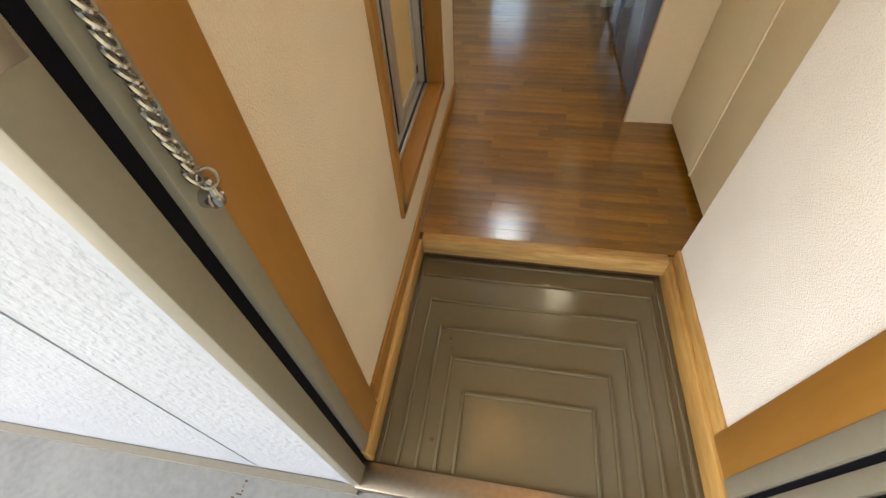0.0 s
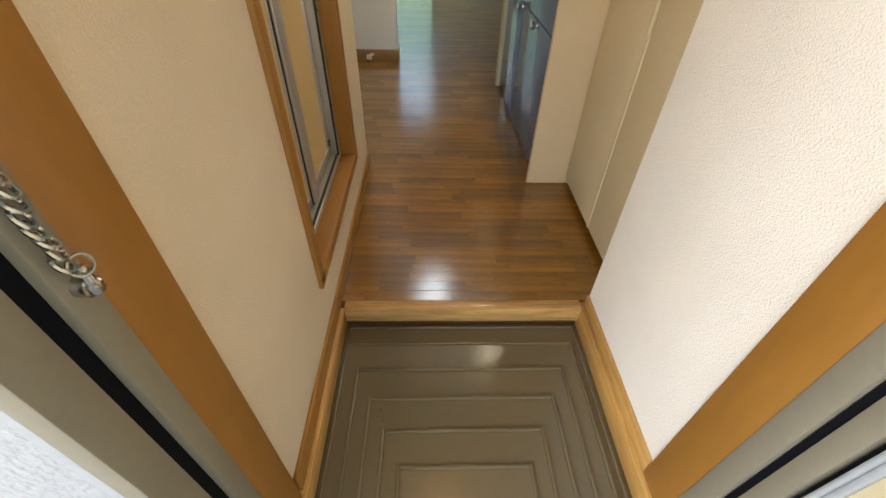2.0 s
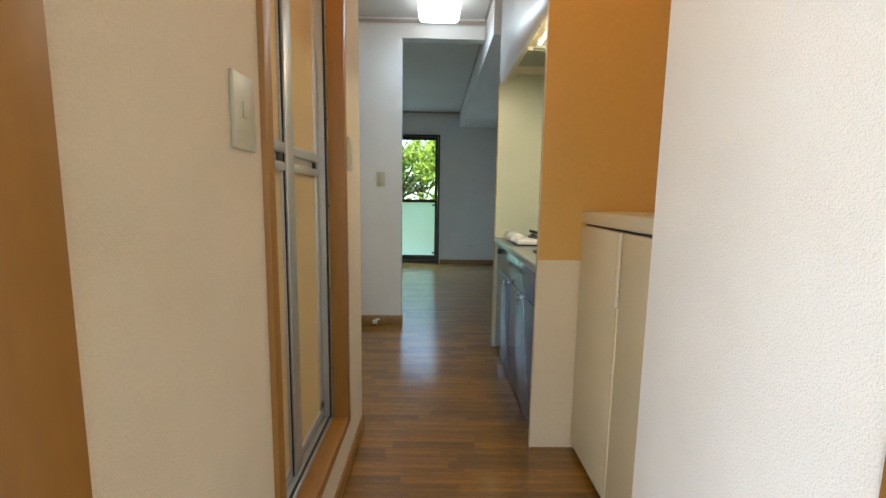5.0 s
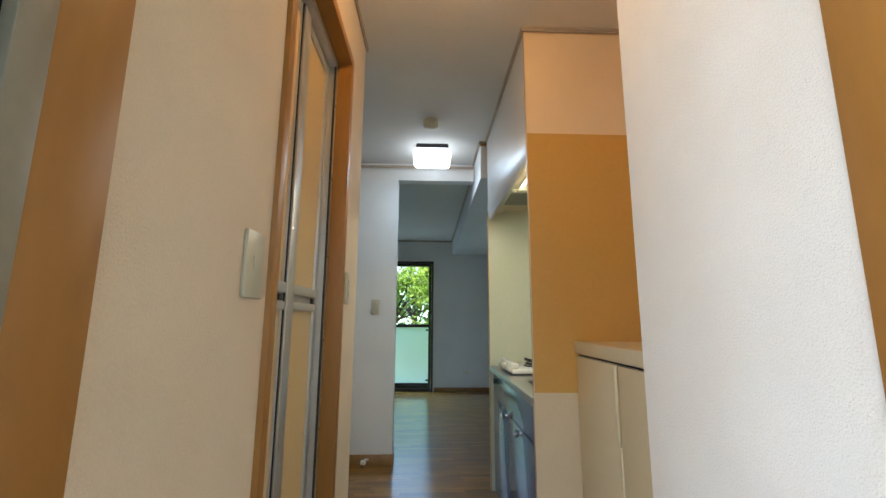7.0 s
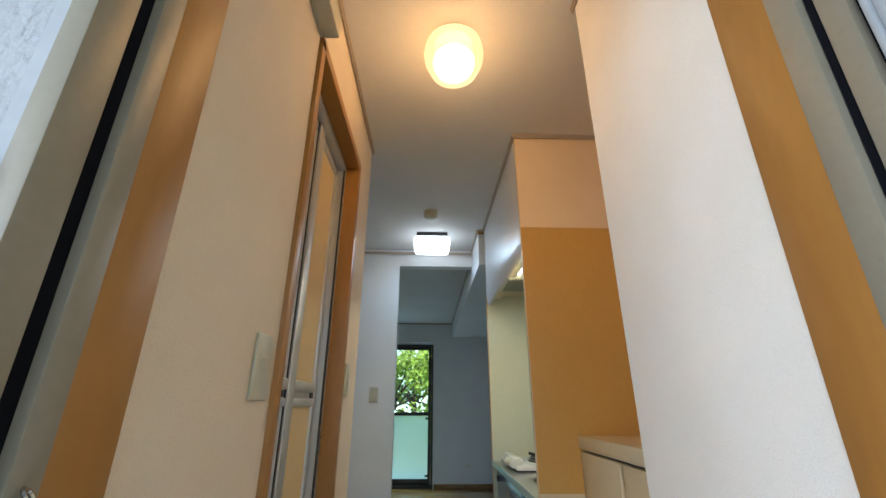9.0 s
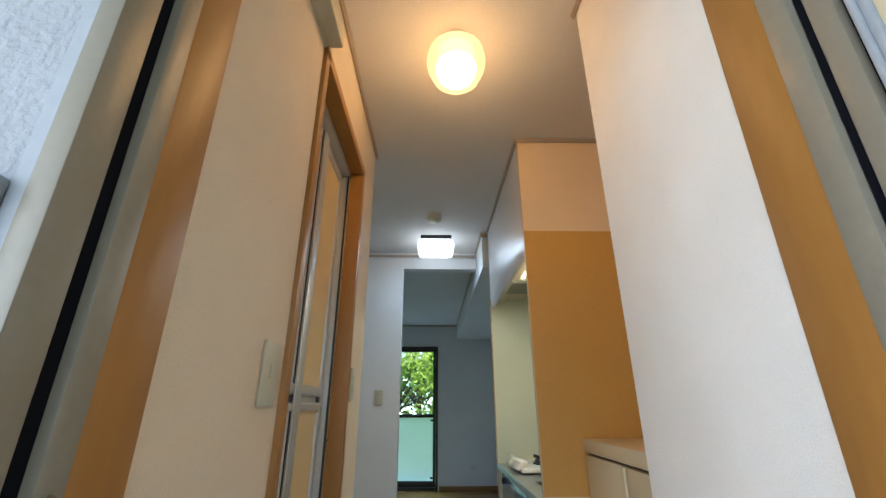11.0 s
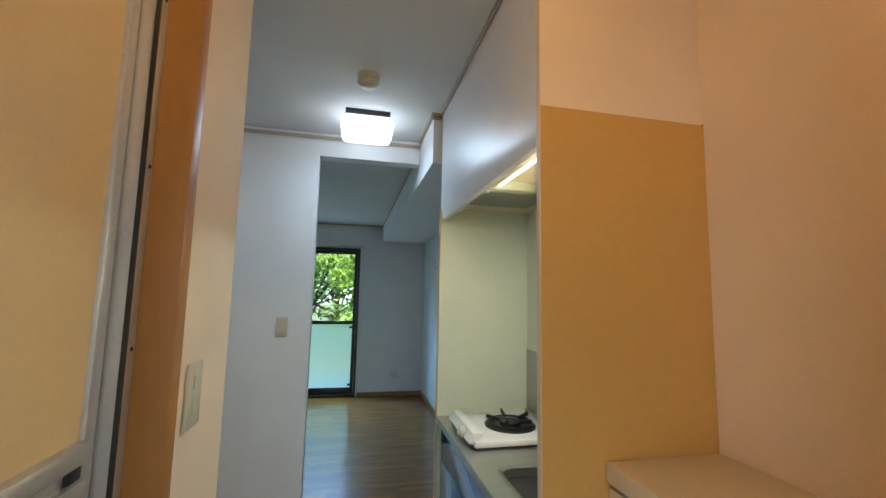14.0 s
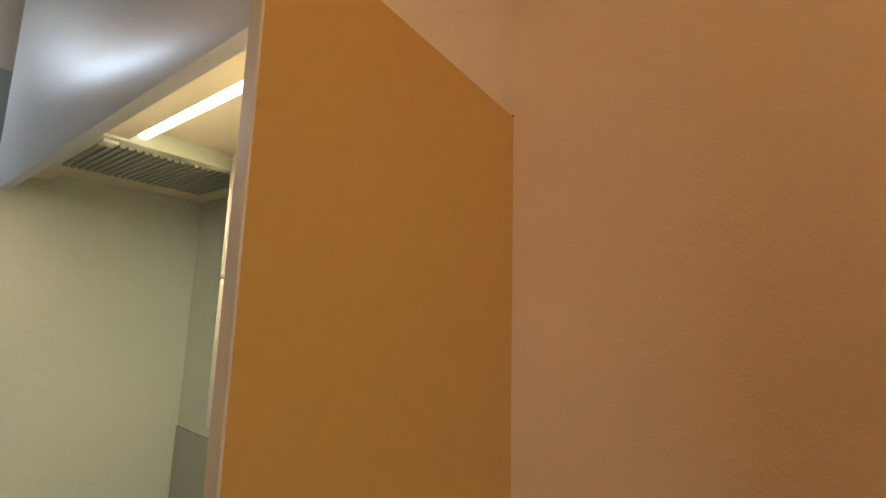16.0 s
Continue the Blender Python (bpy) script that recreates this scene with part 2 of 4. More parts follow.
# ---- plan, in metres: x across the corridor, y along it, z up from the wooden floor ----
XL, XR = -0.425, 0.405           # corridor walls
GZ = -0.09                       # entry floor
CZ = 2.478                       # ceiling
Y_OUT, Y_IN = 0.172, 0.905       # outer face of the front wall; edge of the raised floor
PY0, PY1 = 1.662, 1.682          # partition beside the cabinet
AX = 0.852                       # back wall of alcove and kitchen
KX = 0.338                       # front line of the kitchen
KY = 2.902                       # far end of the kitchen
WY = 3.412                       # wall with the opening into the room
HX = -0.972                      # side wall of the hall
RX0, RX1, RY = -2.1, 0.913, 6.73  # room

# left wall with the bathroom door's opening
DY0, DY1, DZ0, DZ1 = 0.811, 1.495, 0.222, 2.165
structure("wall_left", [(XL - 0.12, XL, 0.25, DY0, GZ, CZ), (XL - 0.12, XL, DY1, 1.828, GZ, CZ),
                        (XL - 0.12, XL, DY0, DY1, GZ, DZ0), (XL - 0.12, XL, DY0, DY1, DZ1, CZ)], WALLPAPER_SHADED,
          "embossed corridor wallpaper coloured darker and warmer for the light on it", "wall")
structure("wall_hall_return", [(HX - 0.1, XL - 0.12, 1.708, 1.828, GZ, CZ)], WALLPAPER, "cream wallpapered return wall of the hall", "wall")
structure("wall_bathroom", [(-2.1, -1.98, 0.172, 1.708, GZ, CZ), (-1.98, XL - 0.12, 1.60, 1.704, GZ, CZ)], WALL_ROOM, "plain wall closing the bathroom", "wall")
structure("wall_hall_side", [(HX - 0.1, HX, 1.828, WY + 0.1, 0, CZ)], WALL_ROOM, "white wallpapered side wall of the hall", "wall")
structure("wall_right", [(XR, XR + 0.10, 0.25, 0.908, GZ, CZ), (XR + 0.10, AX + 0.1, 0.80, 0.908, GZ, CZ)], WALLPAPER,
          "white embossed wallpaper on the entry wall", "wall")
structure("wall_alcove_back", [(AX, AX + 0.1, 0.908, PY1, 0, CZ)], PEACH, "peach wallpapered back wall of the cabinet alcove", "wall")
structure("wall_kitchen_back", [(AX, AX + 0.1, PY1, KY + 0.03, 0, CZ)], KITCHEN_PANEL, "pale green-cream kitchen back wall", "wall")
structure("wall_room_right", [(RX1, RX1 + 0.1, KY + 0.03, RY + 0.12, 0, CZ)], WALL_ROOM, "white wallpapered room wall", "wall")
structure("wall_pillar", [(RX0, -0.370, WY, WY + 0.1, 0, CZ), (-0.370, 0.288, WY, WY + 0.1, 2.325, CZ)], WALL_ROOM,
          "white wallpapered wall with an opening into the room", "wall")
WX0, WX1, WZ0, WZ1 = -1.72, -0.02, 0.0, 2.068
structure("wall_far", [(RX0, WX0, RY, RY + 0.12, 0, CZ), (WX1, RX1, RY, RY + 0.12, 0, CZ), (WX0, WX1, RY, RY + 0.12, WZ1, CZ)], WALL_ROOM,
          "white wallpapered room wall around the balcony window", "wall")
structure("wall_room_left", [(RX0 - 0.1, RX0, WY, RY + 0.12, 0, CZ)], WALL_ROOM, "white wallpapered room wall", "wall")
structure("beam", [(0.292, RX1, KY + 0.035, RY, 2.19, CZ)], WALL_ROOM, "white papered ceiling beam along the room", "beam")
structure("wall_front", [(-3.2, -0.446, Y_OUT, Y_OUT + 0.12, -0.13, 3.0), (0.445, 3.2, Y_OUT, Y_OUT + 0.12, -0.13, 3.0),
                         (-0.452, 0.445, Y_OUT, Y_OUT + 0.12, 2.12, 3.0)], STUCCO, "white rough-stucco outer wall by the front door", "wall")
structure("ceiling", [(-2.2, RX1 + 0.1, 0.25, WY, CZ, CZ + 0.12), (-2.2, RX1 + 0.1, WY, RY + 0.12, CZ - 0.06, CZ + 0.12)], CEIL, "off-white papered ceiling", "ceiling")
structure("subfloor", [(-2.2, RX1 + 0.1, Y_IN, RY + 0.12, -0.13, -0.006)], JOINT, "dark floor joints under the boards", "floor")
structure("entry_subfloor", [(-2.2, RX1 + 0.1, Y_OUT + 0.01, Y_IN, -0.25, GZ - 0.012)], CONCRETE, "concrete bed of the entry", "floor")

# outside: landing, ground
structure("landing", [(-3.2, 3.2, -1.6, Y_OUT, -0.25, -0.118)], CONCRETE, "grey concrete landing before the front door", "floor")
structure("landing_gutter", [(-3.2, -0.43, Y_OUT - 0.022, Y_OUT - 0.002, -0.118, -0.098)], METAL_GREY, "dark strip along the foot of the outer wall", "trim")
ground_bm = bmesh.new()
bmesh.ops.create_grid(ground_bm, x_segments=4, y_segments=4, size=400, matrix=Matrix.Translation((0, 0, -0.4)))
tagged(part("ground", ground_bm, GRASS), "green and brown ground around the house", "ground", kind="structure")
structure("stucco_seam", [(-0.698, -0.6955, Y_OUT - 0.002, Y_OUT + 0.002, -0.11, 3.0)], STUCCO_TRIM, "fine vertical seam in the stucco", "trim")

# ---- front door frame: metal jambs, black gasket, timber lining ----
frame_thing = thing("door_frame", 0, Y_OUT, GZ, "grey-brown painted steel front door frame with black gasket", "door frame", kind="structure")
for s, xw, jw, o0, g0, g1, y0, y1 in ((-1, XL, 0.022, Y_OUT - 0.006, 0.211, 0.230, 0.263, 0.346), (1, XR, 0.045, 0.206, 0.238, 0.251, 0.291, 0.383)):
    e = lambda a, b: (min(a, b), max(a, b))
    slab("jamb", (*e(xw - s * 0.004, xw + s * jw), o0, g0, GZ - 0.02, 2.10), METAL_GREY, frame_thing, 0.002)
    slab("gasket", (*e(xw - s * 0.000, xw + s * 0.04), g0, g1, GZ - 0.02, 2.10), GASKET, frame_thing, 0.0, "black rubber gasket")
    slab("inner_jamb", (*e(xw - s * 0.012, xw + s * 0.04), g1, y0, GZ - 0.01, 2.10), METAL_GREY, frame_thing, 0.002)
    slab("lining", (*e(xw - s * 0.010, xw + s * 0.05), y0, y1, GZ, 2.14), WOOD, frame_thing, 0.002, "honey-coloured timber lining")
    slab("sealant_strip", (*e(xw + s * (jw + 0.001), xw + s * (jw + 0.016)), Y_OUT - 0.003, Y_OUT + 0.001, GZ - 0.02, 2.14), STUCCO_TRIM, frame_thing, 0.0, "pale blue-grey edging strip")
slab("head_jamb", (XL, XR, Y_OUT - 0.006, 0.28, 2.10, 2.16), METAL_GREY, frame_thing, 0.002)
slab("head_lining", (XL, XR, 0.282, 0.365, 2.14, 2.19), WOOD_H, frame_thing, 0.002)
slab("sill", (XL - 0.01, XR + 0.01, Y_OUT - 0.012, 0.222, GZ - 0.03, GZ + 0.012), STEEL, frame_thing, 0.004, "worn steel door sill")
structure("wall_above_door", [(XL, XR, 0.29, 0.36, 2.19, CZ)], WALLPAPER, "cream wallpaper above the front door", "wall")

# unseen pale slab, added to bounce daylight into the frosted panes
structure("balcony", [(-3.0, 2.0, RY + 0.12, 8.0, -0.3, -0.05)], CONCRETE, "unseen pale concrete slab added outside the window to reflect light", "balcony")

# unseen slab, added to keep sun and high sky off the entry
structure("landing_sun_blocker", [(-3.2, 3.2, -2.9, Y_OUT, 2.6, 2.75)], STUCCO, "unseen slab added over the landing to block sun and high sky", "roof")
# out of view; added to stop light reaching the left jamb from the right
structure("landing_side_blocker", [(1.15, 1.27, -2.9, Y_OUT, -0.25, 2.6)], STUCCO, "unseen stucco wall added to block light from the right of the landing", "wall")
# added slab above the ceiling, never visible, so no sky leaks in
structure("room_sky_blocker", [(-3.2, 3.2, Y_OUT, RY + 0.12, 2.61, 2.8)], CONCRETE, "unseen flat slab added over the rooms to keep the sky out", "roof")

crack = tagged(part("landing_crack", bmesh.new(), JOINT), "thin dark crack in the concrete landing", "crack", kind="structure")
bm = bmesh.new()
px, py = -0.72, 0.145
crng = random.Random(9)
for k in range(16):
    qx, qy = px - crng.uniform(-0.004, 0.018), py - crng.uniform(0.006, 0.014)
    ax, ay = min(px, qx), min(py, qy)
    box(bm, ax, ax + max(abs(qx - px), 0.0012), ay, ay + max(abs(qy - py) * 0.5, 0.0015), -0.1185, -0.1175)
    px, py = qx, qy
bm.to_mesh(crack.data)
bm.free()

# open front door leaf
leaf = thing("front_door", 0.425, 0.15, -0.06, "open cream steel front door with a ridged pale edge", "door")
slab("leaf", (0.409, 0.443, -0.68, 0.178, -0.07, 2.09), CREAM, leaf, 0.003)
slab("edge_profile", (0.404, 0.443, 0.178, 0.188, -0.07, 2.09), STUCCO_TRIM, leaf, 0.003, "pale grey ridged door edge")
slab("edge_ridge", (0.400, 0.443, 0.188, 0.196, -0.07, 2.09), STUCCO_TRIM, leaf, 0.003, "pale grey ridge")
slab("edge_seal", (0.408, 0.443, 0.196, 0.202, -0.07, 2.09), GASKET, leaf, 0.0, "black seal")
for hz in (0.06, 1.85):
    part("hinge", cyl(bmesh.new(), pose(0.398, 0.203, hz), 0.008, 0.008, 0.11, 16), STEEL, leaf, "steel hinge barrel", True)

# name plate box on the stucco
plate = thing("name_plate", -0.53, Y_OUT - 0.02, 1.15, "pale metal name plate holder on the stucco wall", "name plate")
slab("holder", (-0.66, -0.466, Y_OUT - 0.018, Y_OUT, 1.10, 1.352), STUCCO_TRIM, plate, 0.003)
slab("card", (-0.65, -0.474, Y_OUT - 0.022, Y_OUT - 0.0182, 1.20, 1.322), WHITE_PLASTIC, plate, 0.0, "white blank card")
slab("cover", (-0.655, -0.468, Y_OUT - 0.026, Y_OUT - 0.0222, 1.328, 1.352), ALU, plate, 0.001)

# chain guard on the left jamb
chain = thing("door_chain", XL, 0.235, 0.80, "chrome security chain hanging on the door frame", "chain")
n_link = 24
for k in range(n_link):
    z = 0.830 + k * 0.0112
    y = 0.2425 + 0.0002 * k + 0.0015 * math.sin(k * 1.3)
    m = pose(XL + 0.020 + 0.001 * math.sin(k), y, z, 0, 62 + 6 * math.sin(k * 2.1), 30 + 5 * math.sin(k))
    part("link", torus(bmesh.new(), m, 0.0070, 0.0021, 18, 6, 1.2), CHROME, chain, smooth=True)
part("ring", torus(bmesh.new(), pose(XL + 0.027, 0.248, 0.824, 20, 70, 0), 0.009, 0.0016, 20, 6), CHROME, chain, smooth=True)
part("end_stud", lathe(bmesh.new(), [(0.0065, 0), (0.0075, 0.002), (0.0075, 0.010), (0.005, 0.012), (0.005, 0.026), (0.003, 0.028)], pose(XL + 0.024, 0.249, 0.794)), CHROME, chain, smooth=True)
part("bracket", lathe(bmesh.new(), [(0.010, 0), (0.010, 0.012), (0.004, 0.014)], pose(XL + 0.011, 0.249, 0.80, 0, 90, 0)), CHROME, chain, smooth=True)
strike = thing("strike_plate", XL, 0.185, 1.0, "worn steel strike plate screwed to the jamb", "plate")
slab("plate", (XL + 0.003, XL + 0.0062, 0.178, 0.206, 0.948, 1.07), STEEL, strike, 0.0005)
part("screw", lathe(bmesh.new(), [(0.005, 0), (0.005, 0.001), (0.003, 0.002)], pose(XL + 0.0062, 0.191, 0.970, 0, 90, 0), 16), CHROME, strike, smooth=True)

# door closer on the wall
closer = thing("wall_box", XL, 0.72, 2.20, "long cream metal housing fixed high on the corridor wall", "housing")
slab("body", (XL, XL + 0.055, 0.36, 0.80, 2.17, 2.25), PLASTIC, closer, 0.008)
slab("backplate", (XL, XL + 0.008, 0.40, 0.84, 2.165, 2.32), PLASTIC, closer, 0.002)
for k in range(5):
    slab("slot", (XL + 0.008, XL + 0.0095, 0.56 + 0.055 * k, 0.59 + 0.055 * k, 2.27, 2.285), DARK, closer, 0.0, "dark slot")

# ---- entry floor sheet with ridged rings ----
sheet = thing("entry_floor", 0, 0.55, GZ, "olive-brown embossed floor sheet with concentric ridges", "floor", kind="structure")
slab("sheet", (XL, XR, 0.222, Y_IN - 0.004, GZ - 0.012, GZ), MAT_RUBBER, sheet)
for k in range(6):
    x0, x1, y1 = -0.204 - 0.0475 * k, 0.146 + 0.0505 * k, 0.431 + 0.097 * k
    if k == 5:
        x0, x1, y1 = -0.396, 0.372, 0.885
    bm = bmesh.new()
    w = 0.0048
    for off in (0.0, 0.010):
        a0, a1, b1 = x0 - off, x1 + off, y1 + off
        box(bm, a0 - w, a0 + w, 0.226, b1 + w, GZ - 0.002, GZ + 0.0068, 0.0026)
        box(bm, a1 - w, a1 + w, 0.226, b1 + w, GZ - 0.002, GZ + 0.0068, 0.0026)
        box(bm, a0 + w, a1 - w, b1 - w, b1 + w, GZ - 0.002, GZ + 0.0068, 0.0026)
        break
    part("ridge", bm, MAT_RUBBER, sheet, smooth=True)

for sx, sy, sr in ((-0.262, 0.592, 0.005), (-0.255, 0.560, 0.003), (-0.270, 0.300, 0.006)):
    part("stain", lathe(bmesh.new(), [(sr, 0.0), (sr * 0.9, 0.0005)], pose(sx, sy, GZ), 9), JOINT, sheet, "dark dirt spot")
kam = structure("threshold", [(XL + 0.022, XR - 0.0195, Y_IN - 0.014, Y_IN + 0.024, GZ + 0.028, 0.003)], PINE_X, "pale grained timber edge of the raised floor", "step", 0.003)
# solid strip whose dark colour is the shade under the threshold
structure("threshold_gap_shade", [(XL, XR, Y_IN - 0.002, Y_IN + 0.02, GZ, GZ + 0.028)], JOINT, "strip coloured dark as the shaded gap under the threshold", "trim")
structure("skirting_left", [(XL, XL + 0.02, 0.226, Y_IN + 0.02, GZ, -0.008)], PINE, "pale timber entry skirting", "baseboard", 0.003)
structure("skirting_right", [(XR - 0.019, XR, 0.226, Y_IN + 0.02, GZ, -0.002)], PINE, "pale timber entry skirting with dark knots", "baseboard", 0.003)
structure("baseboard_left", [(XL, XL + 0.009, 0.356, 1.828, -0.006, 0.062)], WOOD_H, "honey timber baseboard", "baseboard", 0.002)
structure("baseboard_right", [(XR - 0.009, XR, 0.385, 0.910, -0.002, 0.048)], PINE, "pale timber baseboard", "baseboard", 0.002)
structure("baseboard_pillar", [(HX, -0.370, WY - 0.009, WY, 0, 0.078), (-0.372, -0.361, WY - 0.009, WY + 0.1, 0, 0.078)], BASE_WOOD, "brown timber baseboard", "baseboard", 0.002)
structure("baseboard_room", [(WX1 + 0.02, RX1, RY - 0.009, RY, 0, 0.06), (RX1 - 0.009, RX1, KY + 0.06, RY - 0.009, 0, 0.06)], BASE_WOOD, "brown timber baseboard", "baseboard", 0.002)
structure("baseboard_hall", [(HX, HX + 0.009, 1.83, WY - 0.009, 0, 0.078)], BASE_WOOD, "brown timber baseboard", "baseboard", 0.002)

# ceiling trim
TRIM = material("ceiling_trim", (0.42, 0.35, 0.28), 0.5)
def trim(name, x0, x1, y0, y1, z):
    structure(name, [(x0, x1, y0, y1, z - 0.013, z), (x0 + 0.004 * (x1 - x0 < 0.1), x1 - 0.004 * (x1 - x0 < 0.1), y0 + 0.004 * (y1 - y0 < 0.1), y1 - 0.004 * (y1 - y0 < 0.1), z - 0.022, z - 0.013)], TRIM, "thin beige ceiling trim", "trim")
trim("trim_left", XL, XL + 0.014, 0.36, 1.842, CZ)
trim("trim_hall", HX, -0.015 + XL, 1.828, 1.842, CZ)
trim("trim_hall_side", HX, HX + 0.014, 1.842, WY, CZ)
trim("trim_right", XR - 0.014, XR, 0.36, 0.922, CZ)
trim("trim_alcove", XR + 0.1, AX, 0.908, 0.922, CZ)
trim("trim_partition", KX - 0.014, AX, PY0 - 0.014, PY0, CZ)
trim("trim_kitchen", KX - 0.014, KX, PY0, KY, CZ)
trim("trim_pillar", HX, 0.292, WY - 0.014, WY, CZ - 0.022)
trim("trim_beam", 0.278, 0.292, KY + 0.02, WY - 0.014, CZ)
trim("trim_beam_end", 0.278, KX, KY + 0.016, KY + 0.035, CZ)
trim("trim_room_beam", 0.278, 0.292, WY + 0.1, RY, CZ - 0.06)
trim("trim_room_far", RX0, 0.278, RY - 0.014, RY, CZ - 0.06)

structure("beam_cap", [(0.284, KX - 0.002, KY + 0.004, KY + 0.034, CZ - 0.034, CZ - 0.0225)], BASE_WOOD, "small brown timber cap at the end of the beam", "trim", 0.002)

# ---- bathroom folding door ----
bath = thing("bathroom_door", XL, 1.145, DZ0, "closed cream folding bathroom door in an aluminium frame", "door")
slab("architrave", (XL - 0.10, XL + 0.012, DY0 - 0.022, DY0 + 0.012, DZ0, DZ1), WOOD, bath, 0.002, "honey timber architrave")
slab("architrave", (XL - 0.10, XL + 0.012, DY1 - 0.026, DY1 + 0.012, DZ0, DZ1), WOOD, bath, 0.002, "honey timber architrave")
slab("architrave", (XL - 0.10, XL + 0.012, DY0 - 0.022, DY1 + 0.012, DZ1 - 0.026, DZ1 + 0.012), WOOD_H, bath, 0.002, "honey timber architrave")
slab("sill", (XL - 0.045, XL + 0.012, DY0 - 0.022, DY1 + 0.012, DZ0 - 0.012, DZ0 + 0.026), WOOD_H, bath, 0.002, "honey timber sill")
FX0, FX1 = XL - 0.095, XL - 0.045
a0, a1, az0, az1 = DY0 + 0.012, DY1 - 0.026, DZ0 + 0.01, DZ1 - 0.026
for d in ((FX0, FX1, a0, a0 + 0.026, az0, az1), (FX0, FX1, a1 - 0.026, a1, az0, az1), (FX0, FX1, a0 + 0.026, a1 - 0.026, az0, az0 + 0.03), (FX0, FX1, a0 + 0.026, a1 - 0.026, az1 - 0.03, az1)):
    slab("aluminium_frame", d, ALU, bath, 0.002, "aluminium outer frame")
slab("track", (FX1 - 0.012, FX1 - 0.004, a0 + 0.026, a1 - 0.026, az0 + 0.03, az0 + 0.034), DARK, bath, 0.0, "dark track")
for z in (0.45, 0.75, 1.05, 1.35, 1.65, 1.95):
    part("screw", lathe(bmesh.new(), [(0.004, 0), (0.004, 0.001), (0.002, 0.002)], pose(FX1, a1 - 0.012, z, 0, 90, 0), 10), DARK, bath)
midy = (a0 + a1) / 2 - 0.015
PX0, PX1 = FX0 - 0.004, FX1 - 0.028
for y0, y1 in ((a0 + 0.028, midy - 0.002), (midy + 0.002, a1 - 0.028)):
    pan = slab("door_panel", (PX0 + 0.008, PX1 - 0.008, y0, y1, az0 + 0.036, az1 - 0.034), BATH_PANEL, bath)
    for d in ((PX0, PX1, y0, y0 + 0.028, az0 + 0.036, az1 - 0.034), (PX0, PX1, y1 - 0.028, y1, az0 + 0.036, az1 - 0.034),
              (PX0, PX1, y0 + 0.024, y1 - 0.024, az0 + 0.036, az0 + 0.07), (PX0, PX1, y0 + 0.024, y1 - 0.024, az1 - 0.07, az1 - 0.034)):
        slab("stile", d, ALU, pan, 0.004, "aluminium stile")
    slab("mid_rail", (PX0, PX1 + 0.008, y0 + 0.024, y1 - 0.024, 1.196, 1.226), ALU, pan, 0.005, "aluminium hand rail")
    slab("mid_rail", (PX0, PX1 + 0.006, y0 + 0.024, y1 - 0.024, 1.150, 1.174), ALU, pan, 0.005, "aluminium hand rail")
    slab("grip_recess", (PX0, PX1 - 0.004, y0 + 0.028, y1 - 0.028, 1.174, 1.196), ALU, pan)
    # small dark box put in as the shade at the end of the recess
    slab("recess_end_shade", (PX1 - 0.004, PX1 + 0.002, y1 - 0.062, y1 - 0.032, 1.176, 1.194), DARK, pan, 0.001, "box coloured dark as the shaded end of the grip recess")
    slab("corner_cap", (PX1, PX1 + 0.002, y1 - 0.026, y1 - 0.006, az0 + 0.075, az0 + 0.10), DARK, pan, 0.0, "dark roller cap")



slab("fold_profile", (PX1, PX1 + 0.010, midy - 0.024, midy + 0.034, az0 + 0.036, az1 - 0.034), ALU, bath, 0.004, "wide aluminium fold profile")
# dark strips laid on the surface for the shade in groove and gap
slab("fold_groove_shade", (PX1 - 0.001, PX1 + 0.003, midy - 0.028, midy - 0.0245, az0 + 0.036, az1 - 0.034), DARK, bath, 0.0, "strip coloured dark as the shade in the fold groove")
slab("frame_gap_shade", (FX1 - 0.006, FX1 + 0.001, a1 - 0.0305, a1 - 0.0265, az0 + 0.03, az1 - 0.03), DARK, bath, 0.0, "strip coloured dark as the shaded gap beside the frame")


# ---- wall plates ----
def wall_plate(name, m, w, h, label, rockers, mat=PLASTIC, holes=False):
    """A plate in the local xz plane that faces local -y."""
    ob = new(name)
    ob.matrix_world = m
    bpy.context.view_layer.update()
    tagged(ob, label, "switch" if not holes else "socket")
    def piece(nm, d, mt, bev, lab=""):
        bm = box(bmesh.new(), *d, bev)
        o = new(nm, mesh_of(nm, bm, mt, True))
        o.parent = ob
        tagged(o, lab)
        return o
    piece("plate", (-w / 2, w / 2, -0.008, 0, -h / 2, h / 2), mat, 0.003)
    for dz, rw, rh in rockers:
        r = piece("rocker", (-rw / 2, rw / 2, -0.0105, -0.008, dz - rh / 2, dz + rh / 2), mat, 0.001)
        if holes:
            for dx in (-0.005, 0.005):
                piece("slot", (dx - 0.001, dx + 0.001, -0.0109, -0.0105, dz - 0.006, dz + 0.006), DARK, 0.0)
    return ob


wall_plate("light_switch", pose(XL, 0.711, 1.225, 0, 0, 90), 0.080, 0.124, "ivory plastic light switch on the corridor wall", [(0.004, 0.022, 0.026)])
wall_plate("light_switch", pose(XL, 1.600, 1.245, 0, 0, 90), 0.072, 0.124, "ivory plastic double switch beside the bathroom door", [(0.024, 0.022, 0.026), (-0.020, 0.022, 0.034)])
wall_plate("light_switch", pose(-0.537, WY, 1.225), 0.068, 0.118, "ivory plastic triple switch on the white wall", [(0.026, 0.022, 0.02), (0, 0.022, 0.02), (-0.026, 0.022, 0.02)])
wall_plate("wall_socket", pose(0.52, RY, 0.30), 0.11, 0.066, "white plastic wall socket low on the room wall", [(0, 0.03, 0.026)], WHITE_PLASTIC, True)

